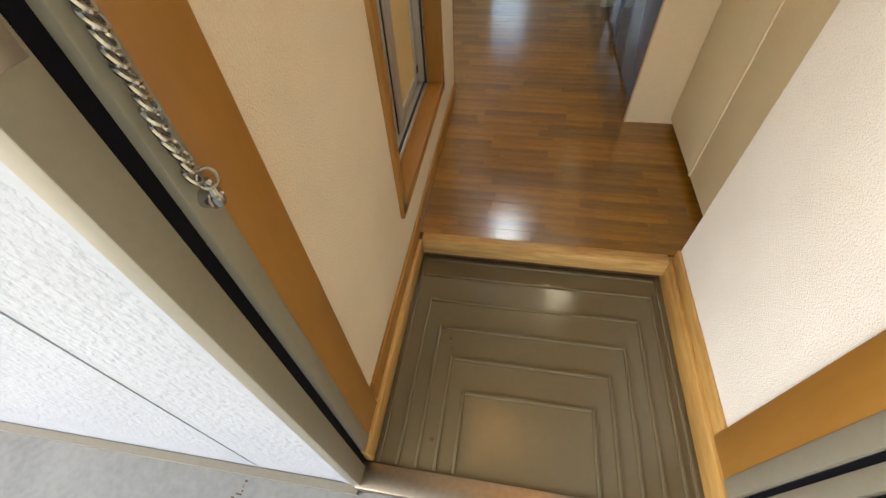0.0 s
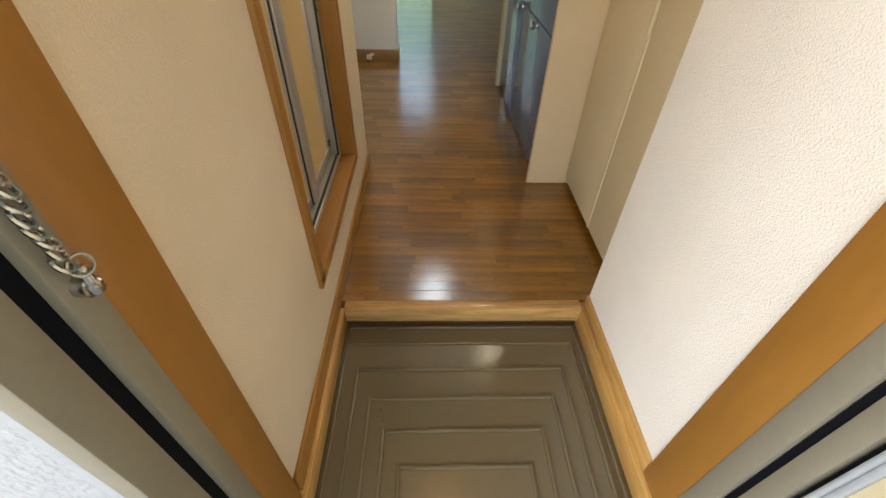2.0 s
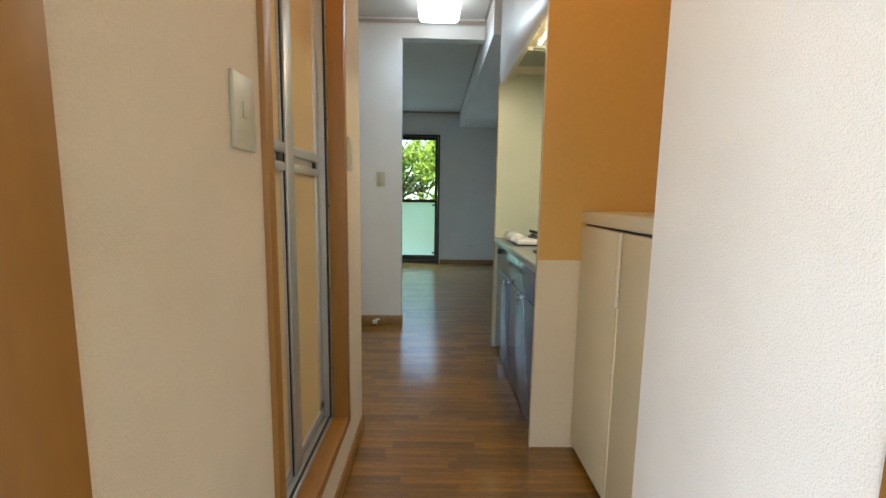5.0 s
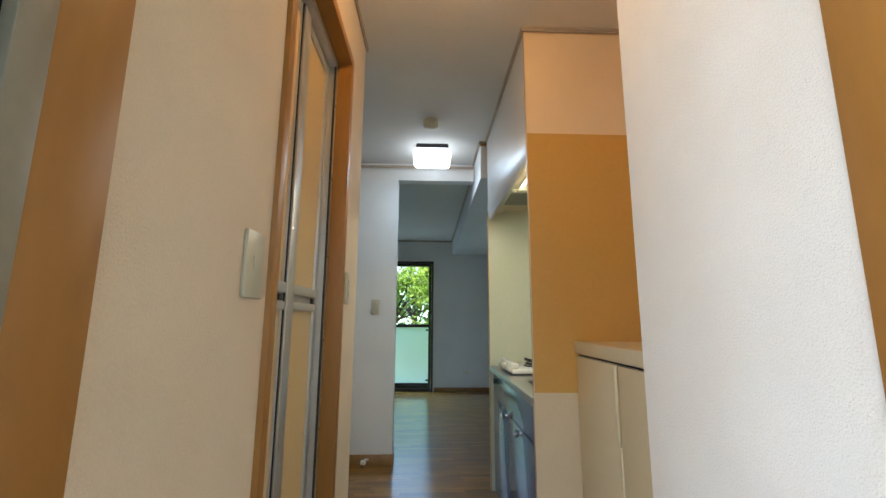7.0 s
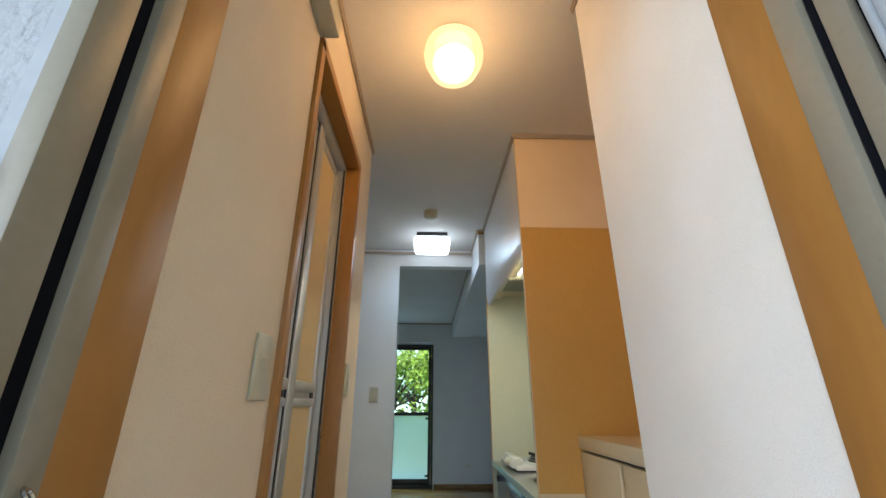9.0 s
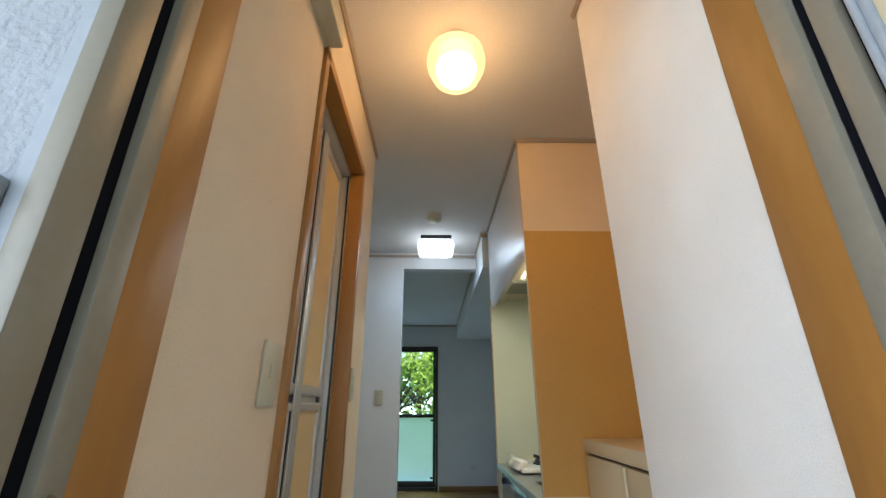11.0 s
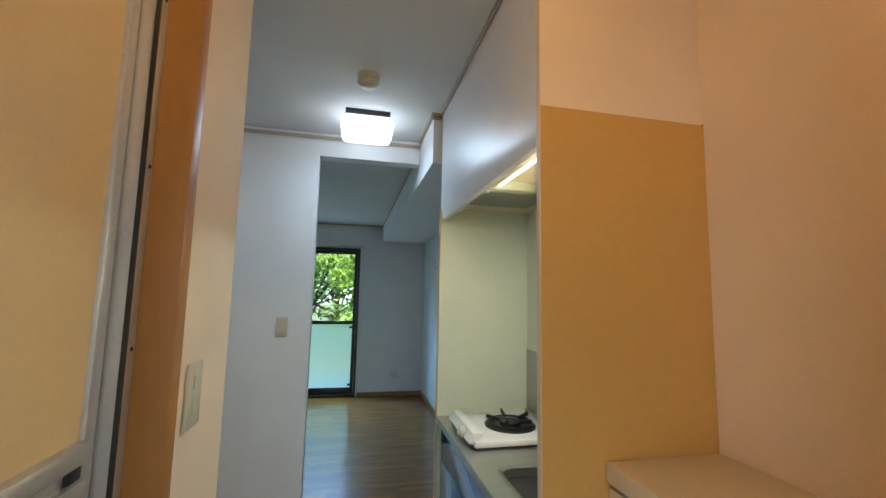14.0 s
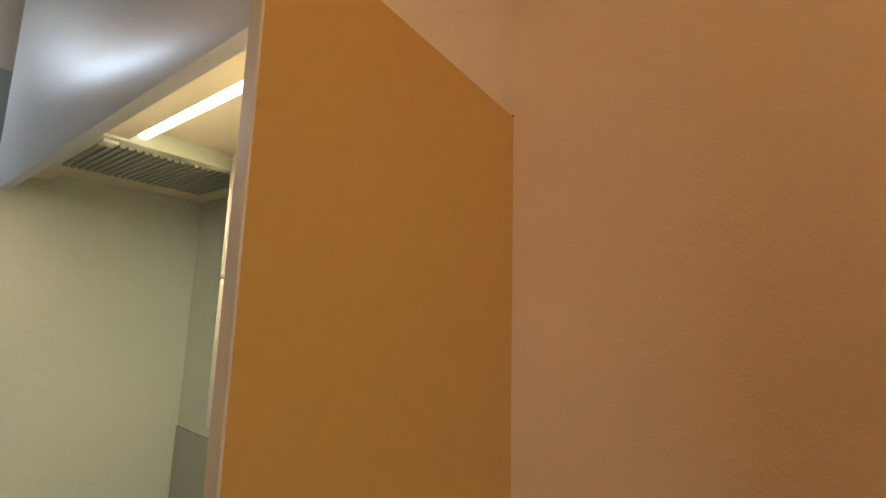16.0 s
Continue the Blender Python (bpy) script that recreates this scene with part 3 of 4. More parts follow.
# gas tap at the baseboard
tap = thing("gas_tap", -0.585, WY - 0.02, 0.0, "white and chrome gas tap at the baseboard", "tap")
part("pipe", cyl(bmesh.new(), pose(-0.585, WY - 0.030, 0.035, 90, 0, 0), 0.011, 0.011, 0.05, 16), CHROME, tap, smooth=True)
slab("valve_body", (-0.605, -0.565, WY - 0.075, WY - 0.040, 0.022, 0.052), WHITE_PLASTIC, tap, 0.006)
slab("lever", (-0.578, -0.545, WY - 0.072, WY - 0.048, 0.052, 0.064), WHITE_PLASTIC, tap, 0.004)
part("foot", cyl(bmesh.new(), pose(-0.595, WY - 0.058, 0.012), 0.009, 0.012, 0.024, 16), CHROME, tap, smooth=True)

# washing-machine tap on the hall's side wall
wtap = thing("water_tap", HX, 3.09, 1.15, "chrome washing-machine water tap on the white wall", "tap")
part("flange", lathe(bmesh.new(), [(0.028, 0), (0.026, 0.006), (0.014, 0.012)], pose(HX, 3.09, 1.15, 0, 90, 0), 24), CHROME, wtap, smooth=True)
part("body", lathe(bmesh.new(), [(0.011, 0.008), (0.012, 0.03), (0.017, 0.04), (0.017, 0.06), (0.010, 0.066)], pose(HX, 3.09, 1.15, 0, 90, 0), 24), CHROME, wtap, smooth=True)
part("spout", lathe(bmesh.new(), [(0.009, 0), (0.009, 0.06), (0.011, 0.062), (0.011, 0.085), (0.007, 0.09)], pose(HX + 0.055, 3.095, 1.145, 0, 96, 38), 20), CHROME, wtap, smooth=True)
part("stem", lathe(bmesh.new(), [(0.009, 0), (0.007, 0.02), (0.007, 0.045)], pose(HX + 0.05, 3.09, 1.155), 16), CHROME, wtap, smooth=True)
slab("handle", (HX + 0.025, HX + 0.082, 3.084, 3.096, 1.198, 1.208), CHROME, wtap, 0.004)

# ---- ceiling lamps ----
entry = thing("entry_lamp", -0.015, 1.06, CZ, "lit warm glass globe lamp on the ceiling", "ceiling lamp")
part("base", lathe(bmesh.new(), [(0.02, -0.045), (0.062, -0.045), (0.066, -0.03), (0.066, 0.0)], pose(-0.015, 1.06, CZ)), WHITE_PLASTIC, entry, smooth=True)
shade = part("shade", lathe(bmesh.new(), [(0.012, -0.205), (0.05, -0.198), (0.085, -0.170), (0.106, -0.125), (0.112, -0.092), (0.108, -0.062), (0.104, -0.048), (0.066, -0.0455)], pose(-0.015, 1.06, CZ)), LAMP_GLASS, entry, "glowing frosted glass shade", True)
shade.visible_shadow = False
bm = bmesh.new()
bmesh.ops.create_uvsphere(bm, u_segments=24, v_segments=16, radius=0.036, matrix=pose(-0.015, 1.06, CZ - 0.115))
part("bulb", bm, BULB, entry, "glowing bulb", True).visible_shadow = False
hall = thing("hall_lamp", -0.08, 3.09, CZ, "lit square white hall lamp with a dark base edge", "ceiling lamp")
slab("base", (-0.205, 0.045, 2.975, 3.20, CZ - 0.030, CZ), DARK, hall, 0.004, "dark base")
slab("diffuser", (-0.228, 0.068, 2.955, 3.225, CZ - 0.125, CZ - 0.0302), LAMP_WHITE, hall, 0.035, "glowing white diffuser").visible_shadow = False
det = thing("smoke_detector", -0.093, 2.60, CZ, "round beige smoke detector on the ceiling", "detector")
part("base", lathe(bmesh.new(), [(0.03, -0.022), (0.05, -0.022), (0.052, -0.018), (0.052, 0)], pose(-0.093, 2.60, CZ)), PLASTIC, det, smooth=True)
part("head", lathe(bmesh.new(), [(0.012, -0.060), (0.036, -0.056), (0.050, -0.044), (0.053, -0.034), (0.048, -0.0222)], pose(-0.093, 2.60, CZ)), PLASTIC, det, smooth=True)

# ---- alcove: partition and shoe cabinet ----
part_wall = thing("partition", (KX + AX) / 2, PY0, 0, "cream partition wall with an orange laminate middle", "wall", kind="structure")
slab("core", (KX, AX, PY0 + 0.004, PY1, 0, CZ), PEACH, part_wall)
slab("lower_panel", (KX, AX, PY0, PY0 + 0.004, 0.002, 0.835), LOWER, part_wall, 0.0, "pale peach lower panel")
slab("middle_panel", (KX, AX, PY0 - 0.0005, PY0 + 0.004, 0.835, 1.952), ORANGE, part_wall, 0.0, "orange laminate panel")
part("edge_strip", box(bmesh.new(), KX - 0.003, KX, PY0 - 0.001, PY1, 0, CZ, 0.001), LOWER, part_wall, "smooth peach edge strip")
part("pin", lathe(bmesh.new(), [(0.002, 0), (0.002, 0.002), (0.001, 0.003)], pose(AX - 0.004, PY0, 1.953, 90, 0, 0), 8), DARK, part_wall)
slab("corner_foot", (0.540, 0.556, PY0 - 0.012, PY0 - 0.001, 0, 0.03), DARK, part_wall)

cab = thing("shoe_cabinet", 0.68, 1.28, 0, "cream two-door shoe cabinet in the alcove", "cabinet")
CX = 0.512
slab("body", (CX + 0.034, AX, 0.910, PY0 - 0.002, 0.0, 0.985), CREAM, cab, 0.0)
slab("top_board", (CX - 0.004, AX, 0.910, PY0 - 0.002, 0.992, 1.040), CREAM, cab, 0.004)
# filler strip coloured dark for the shade line below the top board
slab("shadow_gap", (CX + 0.02, CX + 0.034, 0.910, PY0 - 0.002, 0.975, 0.992), DARK, cab)
for y0, y1 in ((0.914, 1.288), (1.298, PY0 - 0.006)):
    slab("door", (CX, CX + 0.022, y0, y1, 0.03, 0.982), CREAM, cab, 0.003)
slab("pull", (CX - 0.012, CX, 1.284, 1.302, 0.735, 0.982), CREAM, cab, 0.005, "long recessed cream pull")
slab("pull", (CX - 0.004, CX + 0.01, 1.286, 1.300, 0.03, 0.735), CREAM, cab, 0.002, "cream centre strip")
slab("plinth", (CX + 0.024, CX + 0.034, 0.910, PY0 - 0.002, 0.0, 0.03), DARK, cab)

# ---- kitchen ----
structure("kitchen_side_panel", [(KX + 0.002, AX, KY, KY + 0.03, 0, 1.925)], KITCHEN_PANEL, "pale green-cream kitchen end panel", "panel")
structure("kitchen_panel_edge", [(KX - 0.002, KX + 0.002, KY, KY + 0.03, 0, 1.925)], PINE, "wood-coloured edge of the kitchen end panel", "trim")
unit = thing("kitchen_unit", 0.6, 2.3, 0, "blue-grey kitchen base unit with two doors", "kitchen unit")
# dark carcass colour paints the shade in the gaps between the fronts
slab("carcass", (KX + 0.045, AX, PY1, KY, 0.0, 0.775), DARK, unit, 0.0, "carcass coloured dark as shade in the gaps between the doors")
slab("front_panel", (KX + 0.024, KX + 0.044, PY1 + 0.002, KY - 0.004, 0.604, 0.772), BLUE, unit, 0.002, "blue-grey fascia panel")
for y0, y1, ky in ((PY1 + 0.002, 2.386, 2.05), (2.390, KY - 0.004, 2.425)):
    d = slab("door", (KX + 0.024, KX + 0.044, y0, y1, 0.012, 0.597), BLUE, unit, 0.002)
    k = bmesh.new()
    lathe(k, [(0.010, 0), (0.008, 0.010), (0.017, 0.018), (0.018, 0.030), (0.013, 0.035)], pose(KX + 0.024, ky, 0.580, 0, -90, 0), 20)
    part("knob", k, CHROME, d, "chrome and black knob", True)
slab("valve_knob", (KX + 0.010, KX + 0.024, 2.80, 2.835, 0.70, 0.735), DARK, unit, 0.004, "black gas knob")

worktop = thing("worktop", 0.6, 2.3, 0.775, "stainless steel worktop with a sunken sink", "worktop")
SX0, SX1, SY0, SY1 = 0.43, 0.74, 1.74, 2.22
bm = bmesh.new()
for d in ((KX, SX0, PY1, KY, 0.775, 0.806), (SX1, AX, PY1, KY, 0.775, 0.806), (SX0, SX1, PY1, SY0, 0.775, 0.806), (SX0, SX1, SY1, KY, 0.775, 0.806)):
    box(bm, *d)
bmesh.ops.remove_doubles(bm, verts=bm.verts, dist=0.0005)
part("top", bm, STAINLESS, worktop)
slab("front_rim", (KX - 0.002, KX + 0.006, PY1, KY, 0.780, 0.8095), STAINLESS, worktop, 0.003)
bowl = bmesh.new()
def rrect(x0, x1, y0, y1, r, z, seg=6):
    pts = []
    for cx, cy, a in ((x1 - r, y1 - r, 0), (x0 + r, y1 - r, 90), (x0 + r, y0 + r, 180), (x1 - r, y0 + r, 270)):
        for k in range(seg + 1):
            t = radians(a + 90 * k / seg)
            pts.append((cx + r * math.cos(t), cy + r * math.sin(t), z))
    return pts
loops = [[bowl.verts.new(p) for p in rrect(*q)] for q in ((SX0 - 0.006, SX1 + 0.006, SY0 - 0.006, SY1 + 0.006, 0.03, 0.809), (SX0 + 0.004, SX1 - 0.004, SY0 + 0.004, SY1 - 0.004, 0.05, 0.804),
                                                  (SX0 + 0.012, SX1 - 0.012, SY0 + 0.012, SY1 - 0.012, 0.05, 0.66), (SX0 + 0.05, SX1 - 0.05, SY0 + 0.05, SY1 - 0.05, 0.03, 0.645))]
for la, lb in zip(loops, loops[1:]):
    for k in range(len(la)):
        bowl.faces.new((la[k], la[(k + 1) % len(la)], lb[(k + 1) % len(la)], lb[k]))
bowl.faces.new(loops[-1])
part("sink_bowl", bowl, STAINLESS, worktop, smooth=True)
slab("splashback", (AX - 0.006, AX, PY1, KY - 0.002, 0.806, 1.150), STAINLESS, worktop, 0.001, "stainless splashback")
slab("rear_upstand", (AX - 0.02, AX - 0.006, PY1, KY - 0.002, 0.806, 0.83), STAINLESS, worktop, 0.003)

stove = thing("gas_stove", 0.62, 2.57, 0.806, "white enamel single-burner gas stove on the worktop", "stove")
slab("tray", (0.395, 0.800, 2.400, 2.800, 0.812, 0.840), STOVE, stove, 0.010)
slab("foot_rim", (0.400, 0.795, 2.405, 2.795, 0.8065, 0.812), DARK, stove, 0.0)
pn = bmesh.new()
box(pn, 0.372, 0.425, 2.42, 2.78, 0.822, 0.872, 0.012)
for v in pn.verts:
    if v.co.z > 0.85:
        v.co.x += 0.018
part("control_panel", pn, STOVE, stove, smooth=True)
part("knob", lathe(bmesh.new(), [(0.024, 0), (0.024, 0.008), (0.018, 0.022), (0.006, 0.024)], pose(0.378, 2.52, 0.846, 0, -70, 0), 24), PLASTIC, stove, "ivory knob", True)
part("drip_tray", lathe(bmesh.new(), [(0.118, 0.840), (0.120, 0.846), (0.105, 0.848), (0.09, 0.843)], pose(0.625, 2.59, 0), 40), IRON, stove, "black drip tray", True)
part("burner", lathe(bmesh.new(), [(0.05, 0.842), (0.05, 0.862), (0.042, 0.868), (0.02, 0.869), (0.016, 0.862)], pose(0.625, 2.59, 0), 32), IRON, stove, smooth=True)
part("pan_ring", torus(bmesh.new(), pose(0.625, 2.59, 0.857), 0.102, 0.005, 40, 8), IRON, stove, smooth=True)
for k in range(5):
    m = pose(0.625, 2.59, 0.857, 0, 0, 72 * k + 20)
    bm = bmesh.new()
    box(bm, 0.05, 0.112, -0.004, 0.004, 0.0, 0.018, 0.001)
    for v in bm.verts:
        if v.co.x > 0.09:
            v.co.z += 0.014
        v.co = m @ v.co
    part("pan_support", bm, IRON, stove)

# hood over the kitchen
hood = thing("range_hood", 0.55, 2.3, 1.85, "glossy pale grey built-in range hood over the kitchen", "range hood")
slab("upper_front", (KX, KX + 0.02, PY1, KY - 0.001, 1.985, CZ - 0.001), HOOD, hood)
bm = bmesh.new()
prof = [(KX, 1.985), (KX - 0.001, 1.965), (KX + 0.001, 1.92), (KX + 0.006, 1.875), (KX + 0.012, 1.858), (KX + 0.028, 1.853), (KX + 0.03, 1.90), (KX + 0.02, 1.985)]
va = [bm.verts.new((x, PY1, z)) for x, z in prof]
vb = [bm.verts.new((x, KY - 0.001, z)) for x, z in prof]
for k in range(len(prof)):
    bm.faces.new((va[k], va[(k + 1) % len(prof)], vb[(k + 1) % len(prof)], vb[k]))
bm.faces.new(va), bm.faces.new(reversed(vb))
part("lower_lip", bm, HOOD, hood, "glossy curved lower lip", True)
slab("underside", (KX + 0.03, AX, PY1, KY - 0.001, 1.925, 1.945), CREAM, hood)
slab("light_rail", (KX + 0.028, KX + 0.098, PY1, KY - 0.05, 1.892, 1.925), CREAM, hood, 0.003)
for y in (1.86, 1.90, 2.02):
    slab("screw", (KX + 0.05, KX + 0.056, y, y + 0.012, 1.8905, 1.892), DARK, hood)
slab("socket_block", (KX + 0.06, KX + 0.085, 2.30, 2.335, 1.878, 1.893), PLASTIC, hood, 0.002)
part("tube", cyl(bmesh.new(), pose(KX + 0.114, 1.99, 1.903, 90, 0, 0), 0.010, 0.010, 0.56, 20), TUBE, hood, "lit fluorescent tube", True).visible_shadow = False
slab("vent_box", (KX + 0.04, 0.70, 2.290, 2.62, 1.886, 1.925), KITCHEN_PANEL, hood, 0.003)
for k in range(22):
    slab("slat", (KX + 0.065 + 0.014 * k, KX + 0.073 + 0.014 * k, 2.32, 2.59, 1.880, 1.886), FILTER, hood)

# wall cupboard
cup = thing("wall_cupboard", 0.74, 2.0, 1.31, "narrow cream kitchen wall cupboard", "cupboard")
slab("body", (0.655, AX, PY1 + 0.002, 2.275, 1.312, 1.925), CREAM, cup)
slab("door", (0.632, 0.653, PY1 + 0.004, 2.280, 1.635, 1.920), CREAM, cup, 0.002)
slab("door", (0.632, 0.653, PY1 + 0.004, 2.280, 1.308, 1.628), CREAM, cup, 0.002)
part("hook", torus(bmesh.new(), pose(0.628, 2.20, 1.335, 90, 0, 0), 0.010, 0.002, 16, 6), ALU, cup, smooth=True)

# ---- room: sliding window, rail, picture rail ----
win = thing("window_1", (WX0 + WX1) / 2, RY, 0, "black aluminium sliding balcony window with frosted lower panes", "window", kind="structure")
for d in ((WX1 - 0.032, WX1, RY - 0.012, RY + 0.10, 0.0, WZ1), (WX0, WX0 + 0.032, RY - 0.012, RY + 0.10, 0, WZ1), (WX0 + 0.032, WX1 - 0.032, RY - 0.012, RY + 0.10, 0, 0.045), (WX0 + 0.032, WX1 - 0.032, RY - 0.012, RY + 0.10, WZ1 - 0.035, WZ1)):
    slab("window_frame", d, BLACK_FRAME, win, 0.003)
mid = (WX0 + WX1) / 2
for x0, x1, yy in ((mid - 0.02, WX1 - 0.034, RY + 0.02), (WX0 + 0.034, mid + 0.02, RY + 0.055)):
    for d in ((x0, x0 + 0.042, yy, yy + 0.03, 0.047, WZ1 - 0.037), (x1 - 0.042, x1, yy, yy + 0.03, 0.047, WZ1 - 0.037), (x0 + 0.042, x1 - 0.042, yy, yy + 0.03, 0.047, 0.125), (x0 + 0.042, x1 - 0.042, yy, yy + 0.03, WZ1 - 0.085, WZ1 - 0.037), (x0 + 0.042, x1 - 0.042, yy, yy + 0.03, 0.992, 1.040)):
        slab("sash", d, BLACK_FRAME, win, 0.003)
    for z0, z1, mt, lb in ((1.040, WZ1 - 0.085, CLEAR, "clear glass pane"), (0.125, 0.992, FROSTED, "frosted glass pane")):
        pane = slab("pane", (x0 + 0.042, x1 - 0.042, yy + 0.012, yy + 0.017, z0, z1), mt, win, 0.0, lb)
        pane.visible_shadow = False
for z in (0.165, 0.95):
    slab("sash_catch", (WX1 - 0.115, WX1 - 0.07, RY + 0.008, RY + 0.022, z - 0.014, z + 0.014), DARK, win, 0.002)
rail = thing("curtain_rail", mid, RY - 0.04, 2.1, "pale metal curtain rail above the balcony window", "curtain rail")
slab("rail", (WX0 - 0.04, 0.03, RY - 0.055, RY - 0.035, 2.094, 2.112), WHITE_PLASTIC, rail, 0.003)
for x in (-0.01, -0.85, -1.7):
    slab("bracket", (x - 0.01, x + 0.01, RY - 0.052, RY, 2.112, 2.126), WHITE_PLASTIC, rail, 0.002)
prail = thing("picture_rail", RX1, 4.5, 1.77, "white timber hanging rail on the room wall", "rail")
slab("board", (RX1 - 0.018, RX1, KY + 0.06, 6.15, 1.745, 1.79), WALL_ROOM, prail, 0.003)
for k in range(8):
    slab("hook", (RX1 - 0.034, RX1 - 0.018, 3.6 + 0.35 * k, 3.612 + 0.35 * k, 1.755, 1.778), ALU, prail, 0.002)


# ---- trees beyond the window ----
def tree(x, y, height, crown_r, leaves, seed, mat, label):
    rng = random.Random(seed)
    ob = thing("tree", x, y, -0.4, label, "tree", "trees behind the house")
    bm = bmesh.new()
    base = Vector((x, y, -0.4))
    cyl(bm, Matrix.Translation(base + Vector((0, 0, height * 0.3))), 0.13, 0.07, height * 0.6, 10)
    blobs = []
    for k in range(16):
        a, r = rng.uniform(0, 6.28), crown_r * math.sqrt(rng.random())
        c = base + Vector((r * math.cos(a), r * math.sin(a) * 0.6, height * rng.uniform(0.30, 1.0)))
        blobs.append((c, crown_r * rng.uniform(0.24, 0.48)))
        start = base + Vector((0, 0, height * rng.uniform(0.25, 0.5)))
        way = c - start
        cyl(bm, Matrix.Translation((c + start) / 2) @ way.to_track_quat('Z', 'Y').to_matrix().to_4x4(), 0.035, 0.012, way.length, 6)
    part("trunk", bm, BARK, ob, smooth=True)
    verts, faces = [], []
    for k in range(leaves):
        c, r = blobs[rng.randrange(len(blobs))]
        d = Vector((rng.gauss(0, 1), rng.gauss(0, 1), rng.gauss(0, 1))).normalized() * r * rng.random() ** 0.4
        m = Matrix.Translation(c + d) @ Euler((rng.uniform(-0.9, 0.9), rng.uniform(-0.9, 0.9), rng.uniform(0, 6.28))).to_matrix().to_4x4()
        s = rng.uniform(0.07, 0.14)
        i = len(verts)
        for px, py, pz in ((-s, 0, 0), (-0.3 * s, -0.42 * s, 0.1 * s), (s, 0, -0.15 * s), (-0.3 * s, 0.42 * s, 0.1 * s)):
            verts.append(m @ Vector((px, py, pz)))
        faces += [(i, i + 1, i + 2), (i, i + 2, i + 3)]
    me = bpy.data.meshes.new("crown")
    me.from_pydata([tuple(v) for v in verts], [], faces)
    me.materials.append(mat)
    crown = new("crown", me)
    crown.parent = ob
    crown.matrix_parent_inverse = ob.matrix_world.inverted()
    crown["kind"] = "stuff"


tree(-1.3, 12.2, 3.0, 1.5, 3000, 3, LEAF, "bright green leafy tree close behind the window")
tree(0.9, 13.4, 2.9, 1.5, 2800, 5, LEAF, "light green leafy tree behind the window")
tree(-2.8, 12.0, 3.0, 1.7, 3000, 8, LEAF, "green leafy tree behind the window")
tree(-0.6, 16.0, 3.9, 2.4, 2200, 11, LEAF_DARK, "tall dark green tree further off")
tree(2.6, 17.5, 4.0, 2.4, 2600, 13, LEAF_DARK, "tall dark green tree further off")
tree(-4.5, 17.0, 4.0, 2.4, 2600, 17, LEAF_DARK, "tall dark green tree further off")

# hillside far behind the trees; haze is in its pale colour and it glows
HAZE_GLOW = material("glowing_haze_hillside", (0.45, 0.66, 0.50), 0.9, emit=0.7, second=(0.30, 0.52, 0.42), scale=0.35, fine=2.5)
hill_rng = random.Random(21)
bm = bmesh.new()
ridge, step = [], 4.0
for k in range(61):
    x = -120 + step * k
    h = 9 + 3.5 * math.sin(x * 0.045) + 1.5 * math.sin(x * 0.17 + 1) + hill_rng.uniform(-0.5, 0.5)
    ridge.append([bm.verts.new((x, 64 + d, -0.4 + h * q)) for d, q in ((0, 0), (3, 0.45), (8, 0.8), (15, 1.0), (40, 0.0))])
for ra, rb in zip(ridge, ridge[1:]):
    for k in range(4):
        bm.faces.new((ra[k], rb[k], rb[k + 1], ra[k + 1]))
tagged(part("backdrop", bm, HAZE_GLOW, smooth=True), "far green hillside, painted pale with haze and glowing", "hill", kind="structure")

# ---- wooden floor strips, laid across the corridor ----
STRIP = 0.0455
rng = random.Random(42)
cache = {}


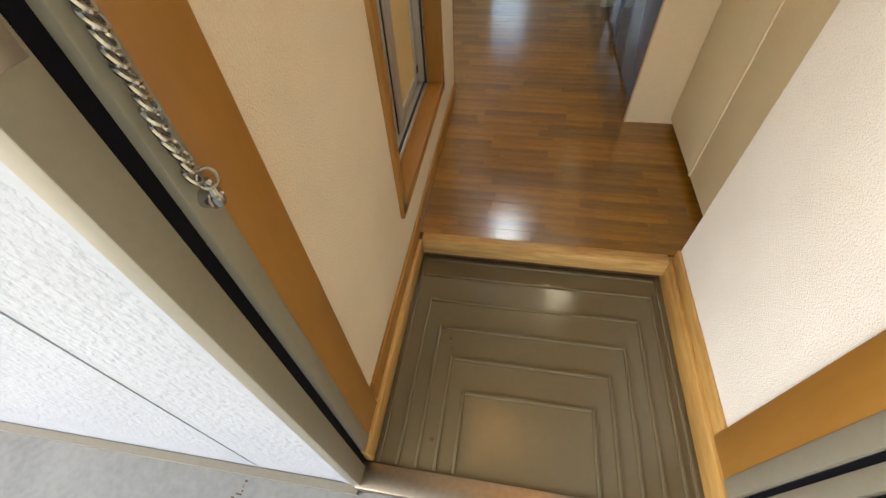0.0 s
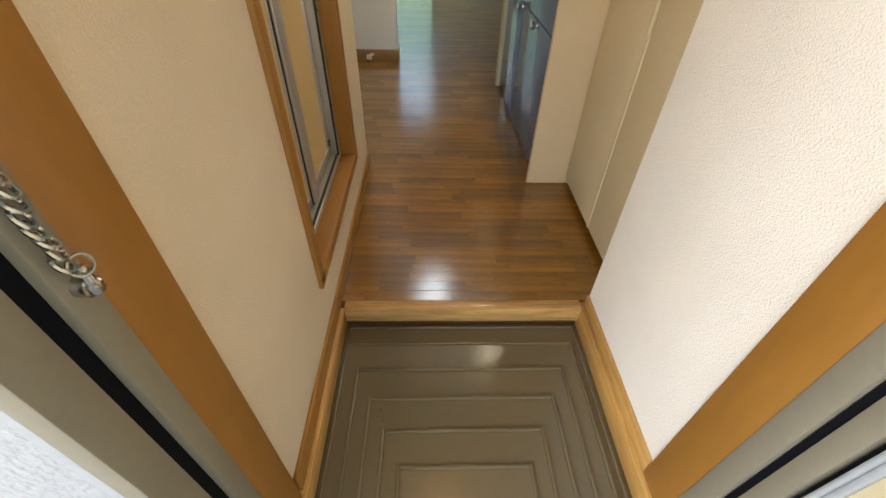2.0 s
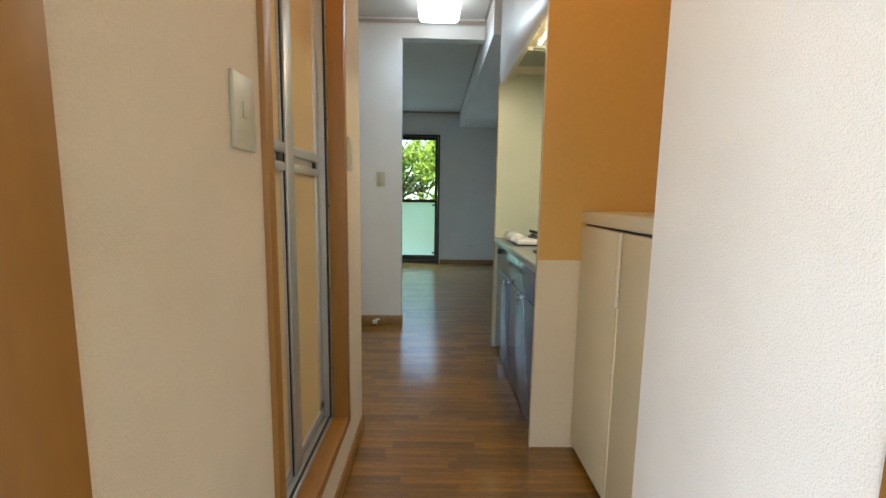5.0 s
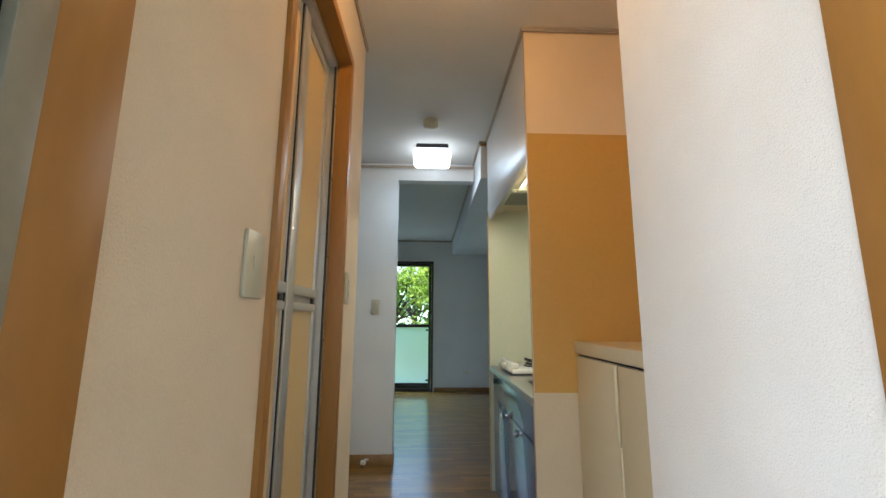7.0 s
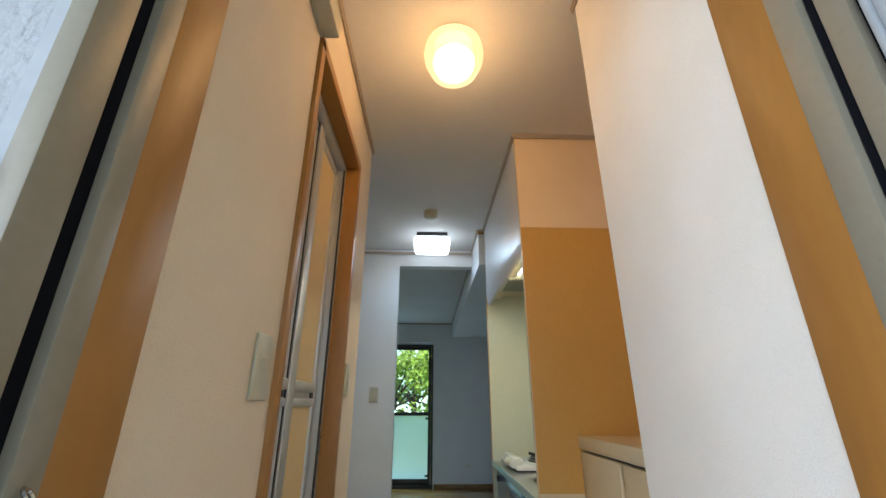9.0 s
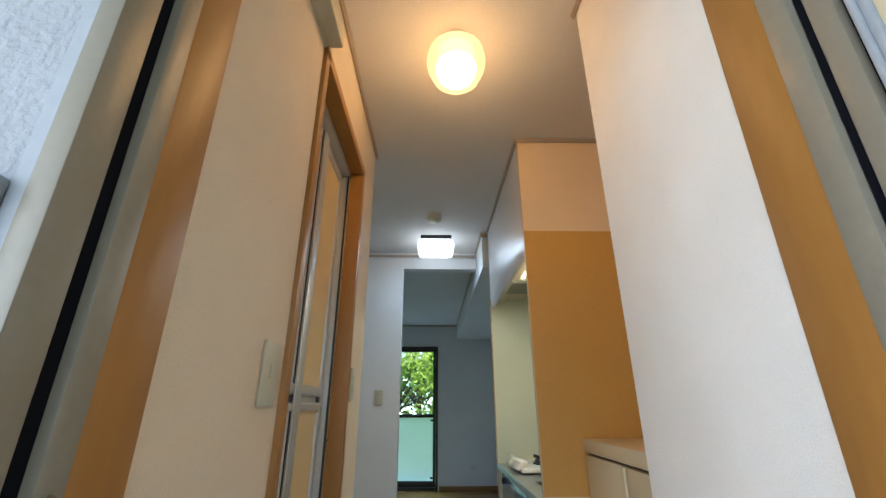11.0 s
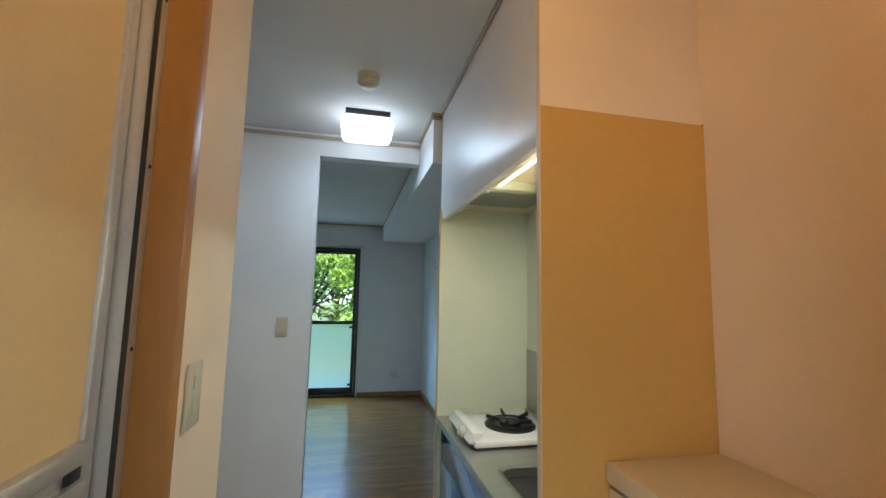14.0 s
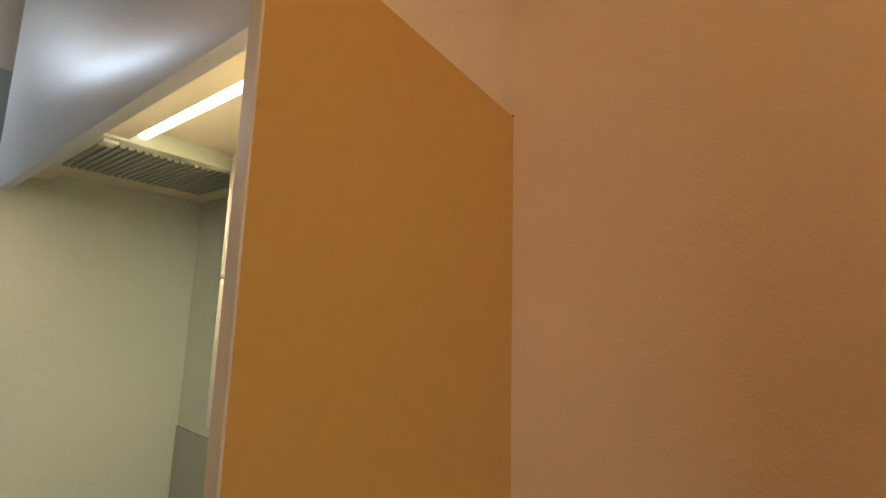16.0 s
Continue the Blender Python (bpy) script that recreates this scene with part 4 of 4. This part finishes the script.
def strip_mesh(length):
    key = round(length, 2)
    if key not in cache:
        bm = bmesh.new()
        h, g, t, b = STRIP / 2 - 0.0001, 0.0001, 0.0, 0.0005
        L = key / 2 - g
        low = [bm.verts.new(p) for p in ((-L, -h, -0.0055), (L, -h, -0.0055), (L, h, -0.0055), (-L, h, -0.0055))]
        mid = [bm.verts.new(p) for p in ((-L, -h, -b), (L, -h, -b), (L, h, -b), (-L, h, -b))]
        top = [bm.verts.new(p) for p in ((-L + b, -h + b, t), (L - b, -h + b, t), (L - b, h - b, t), (-L + b, h - b, t))]
        for r0, r1 in ((low, mid), (mid, top)):
            for k in range(4):
                bm.faces.new((r0[k], r0[(k + 1) % 4], r1[(k + 1) % 4], r1[k]))
        bm.faces.new(top)
        cache[key] = mesh_of("floor_strip", bm, PARQUET)
    return cache[key]


floor = thing("floor", 0, 2.0, 0, "glossy brown oak strip floor", "floor", kind="structure")
rest_v, rest_f = [], []
y, row = Y_IN + 0.025, 0
while y < RY - 0.01:
    hall_part = y < WY + 0.05
    x0, x1 = (HX, AX) if hall_part else (RX0, RX1)
    if y < 1.70:
        x0 = XL
    x = x0
    first = True
    while x < x1 - 0.005:
        length = round(rng.choice((0.30, 0.30, 0.24, 0.36)) * (rng.uniform(0.25, 1.0) if first else 1.0), 2)
        first = False
        length = min(max(length, 0.06), x1 - x)
        if x1 - x - length < 0.06:
            length = x1 - x
        cx, cy = x + length / 2, y + STRIP / 2
        if hall_part and -0.45 < cx < 0.60:
            ob = new("floor_strip", strip_mesh(length))
            ob.parent = floor
            ob.location = (cx - 0, cy - 2.0, rng.uniform(-0.0003, 0.0))
        else:
            i, L, h = len(rest_v), length / 2 - 0.0005, STRIP / 2 - 0.0004
            zt = rng.uniform(-0.0003, 0.0)
            for z in (-0.0055, zt):
                rest_v += [(cx - L, cy - h, z), (cx + L, cy - h, z), (cx + L, cy + h, z), (cx - L, cy + h, z)]
            rest_f += [(i + 4, i + 5, i + 6, i + 7)] + [(i + k, i + (k + 1) % 4, i + 4 + (k + 1) % 4, i + 4 + k) for k in range(4)]
        x += length
    y += STRIP
    row += 1
me = bpy.data.meshes.new("floor_strips")
me.from_pydata(rest_v, [], rest_f)
me.materials.append(PARQUET)
strips = new("floor_strips", me)
strips.parent = floor
strips.matrix_parent_inverse = floor.matrix_world.inverted()
strips["kind"] = "stuff"
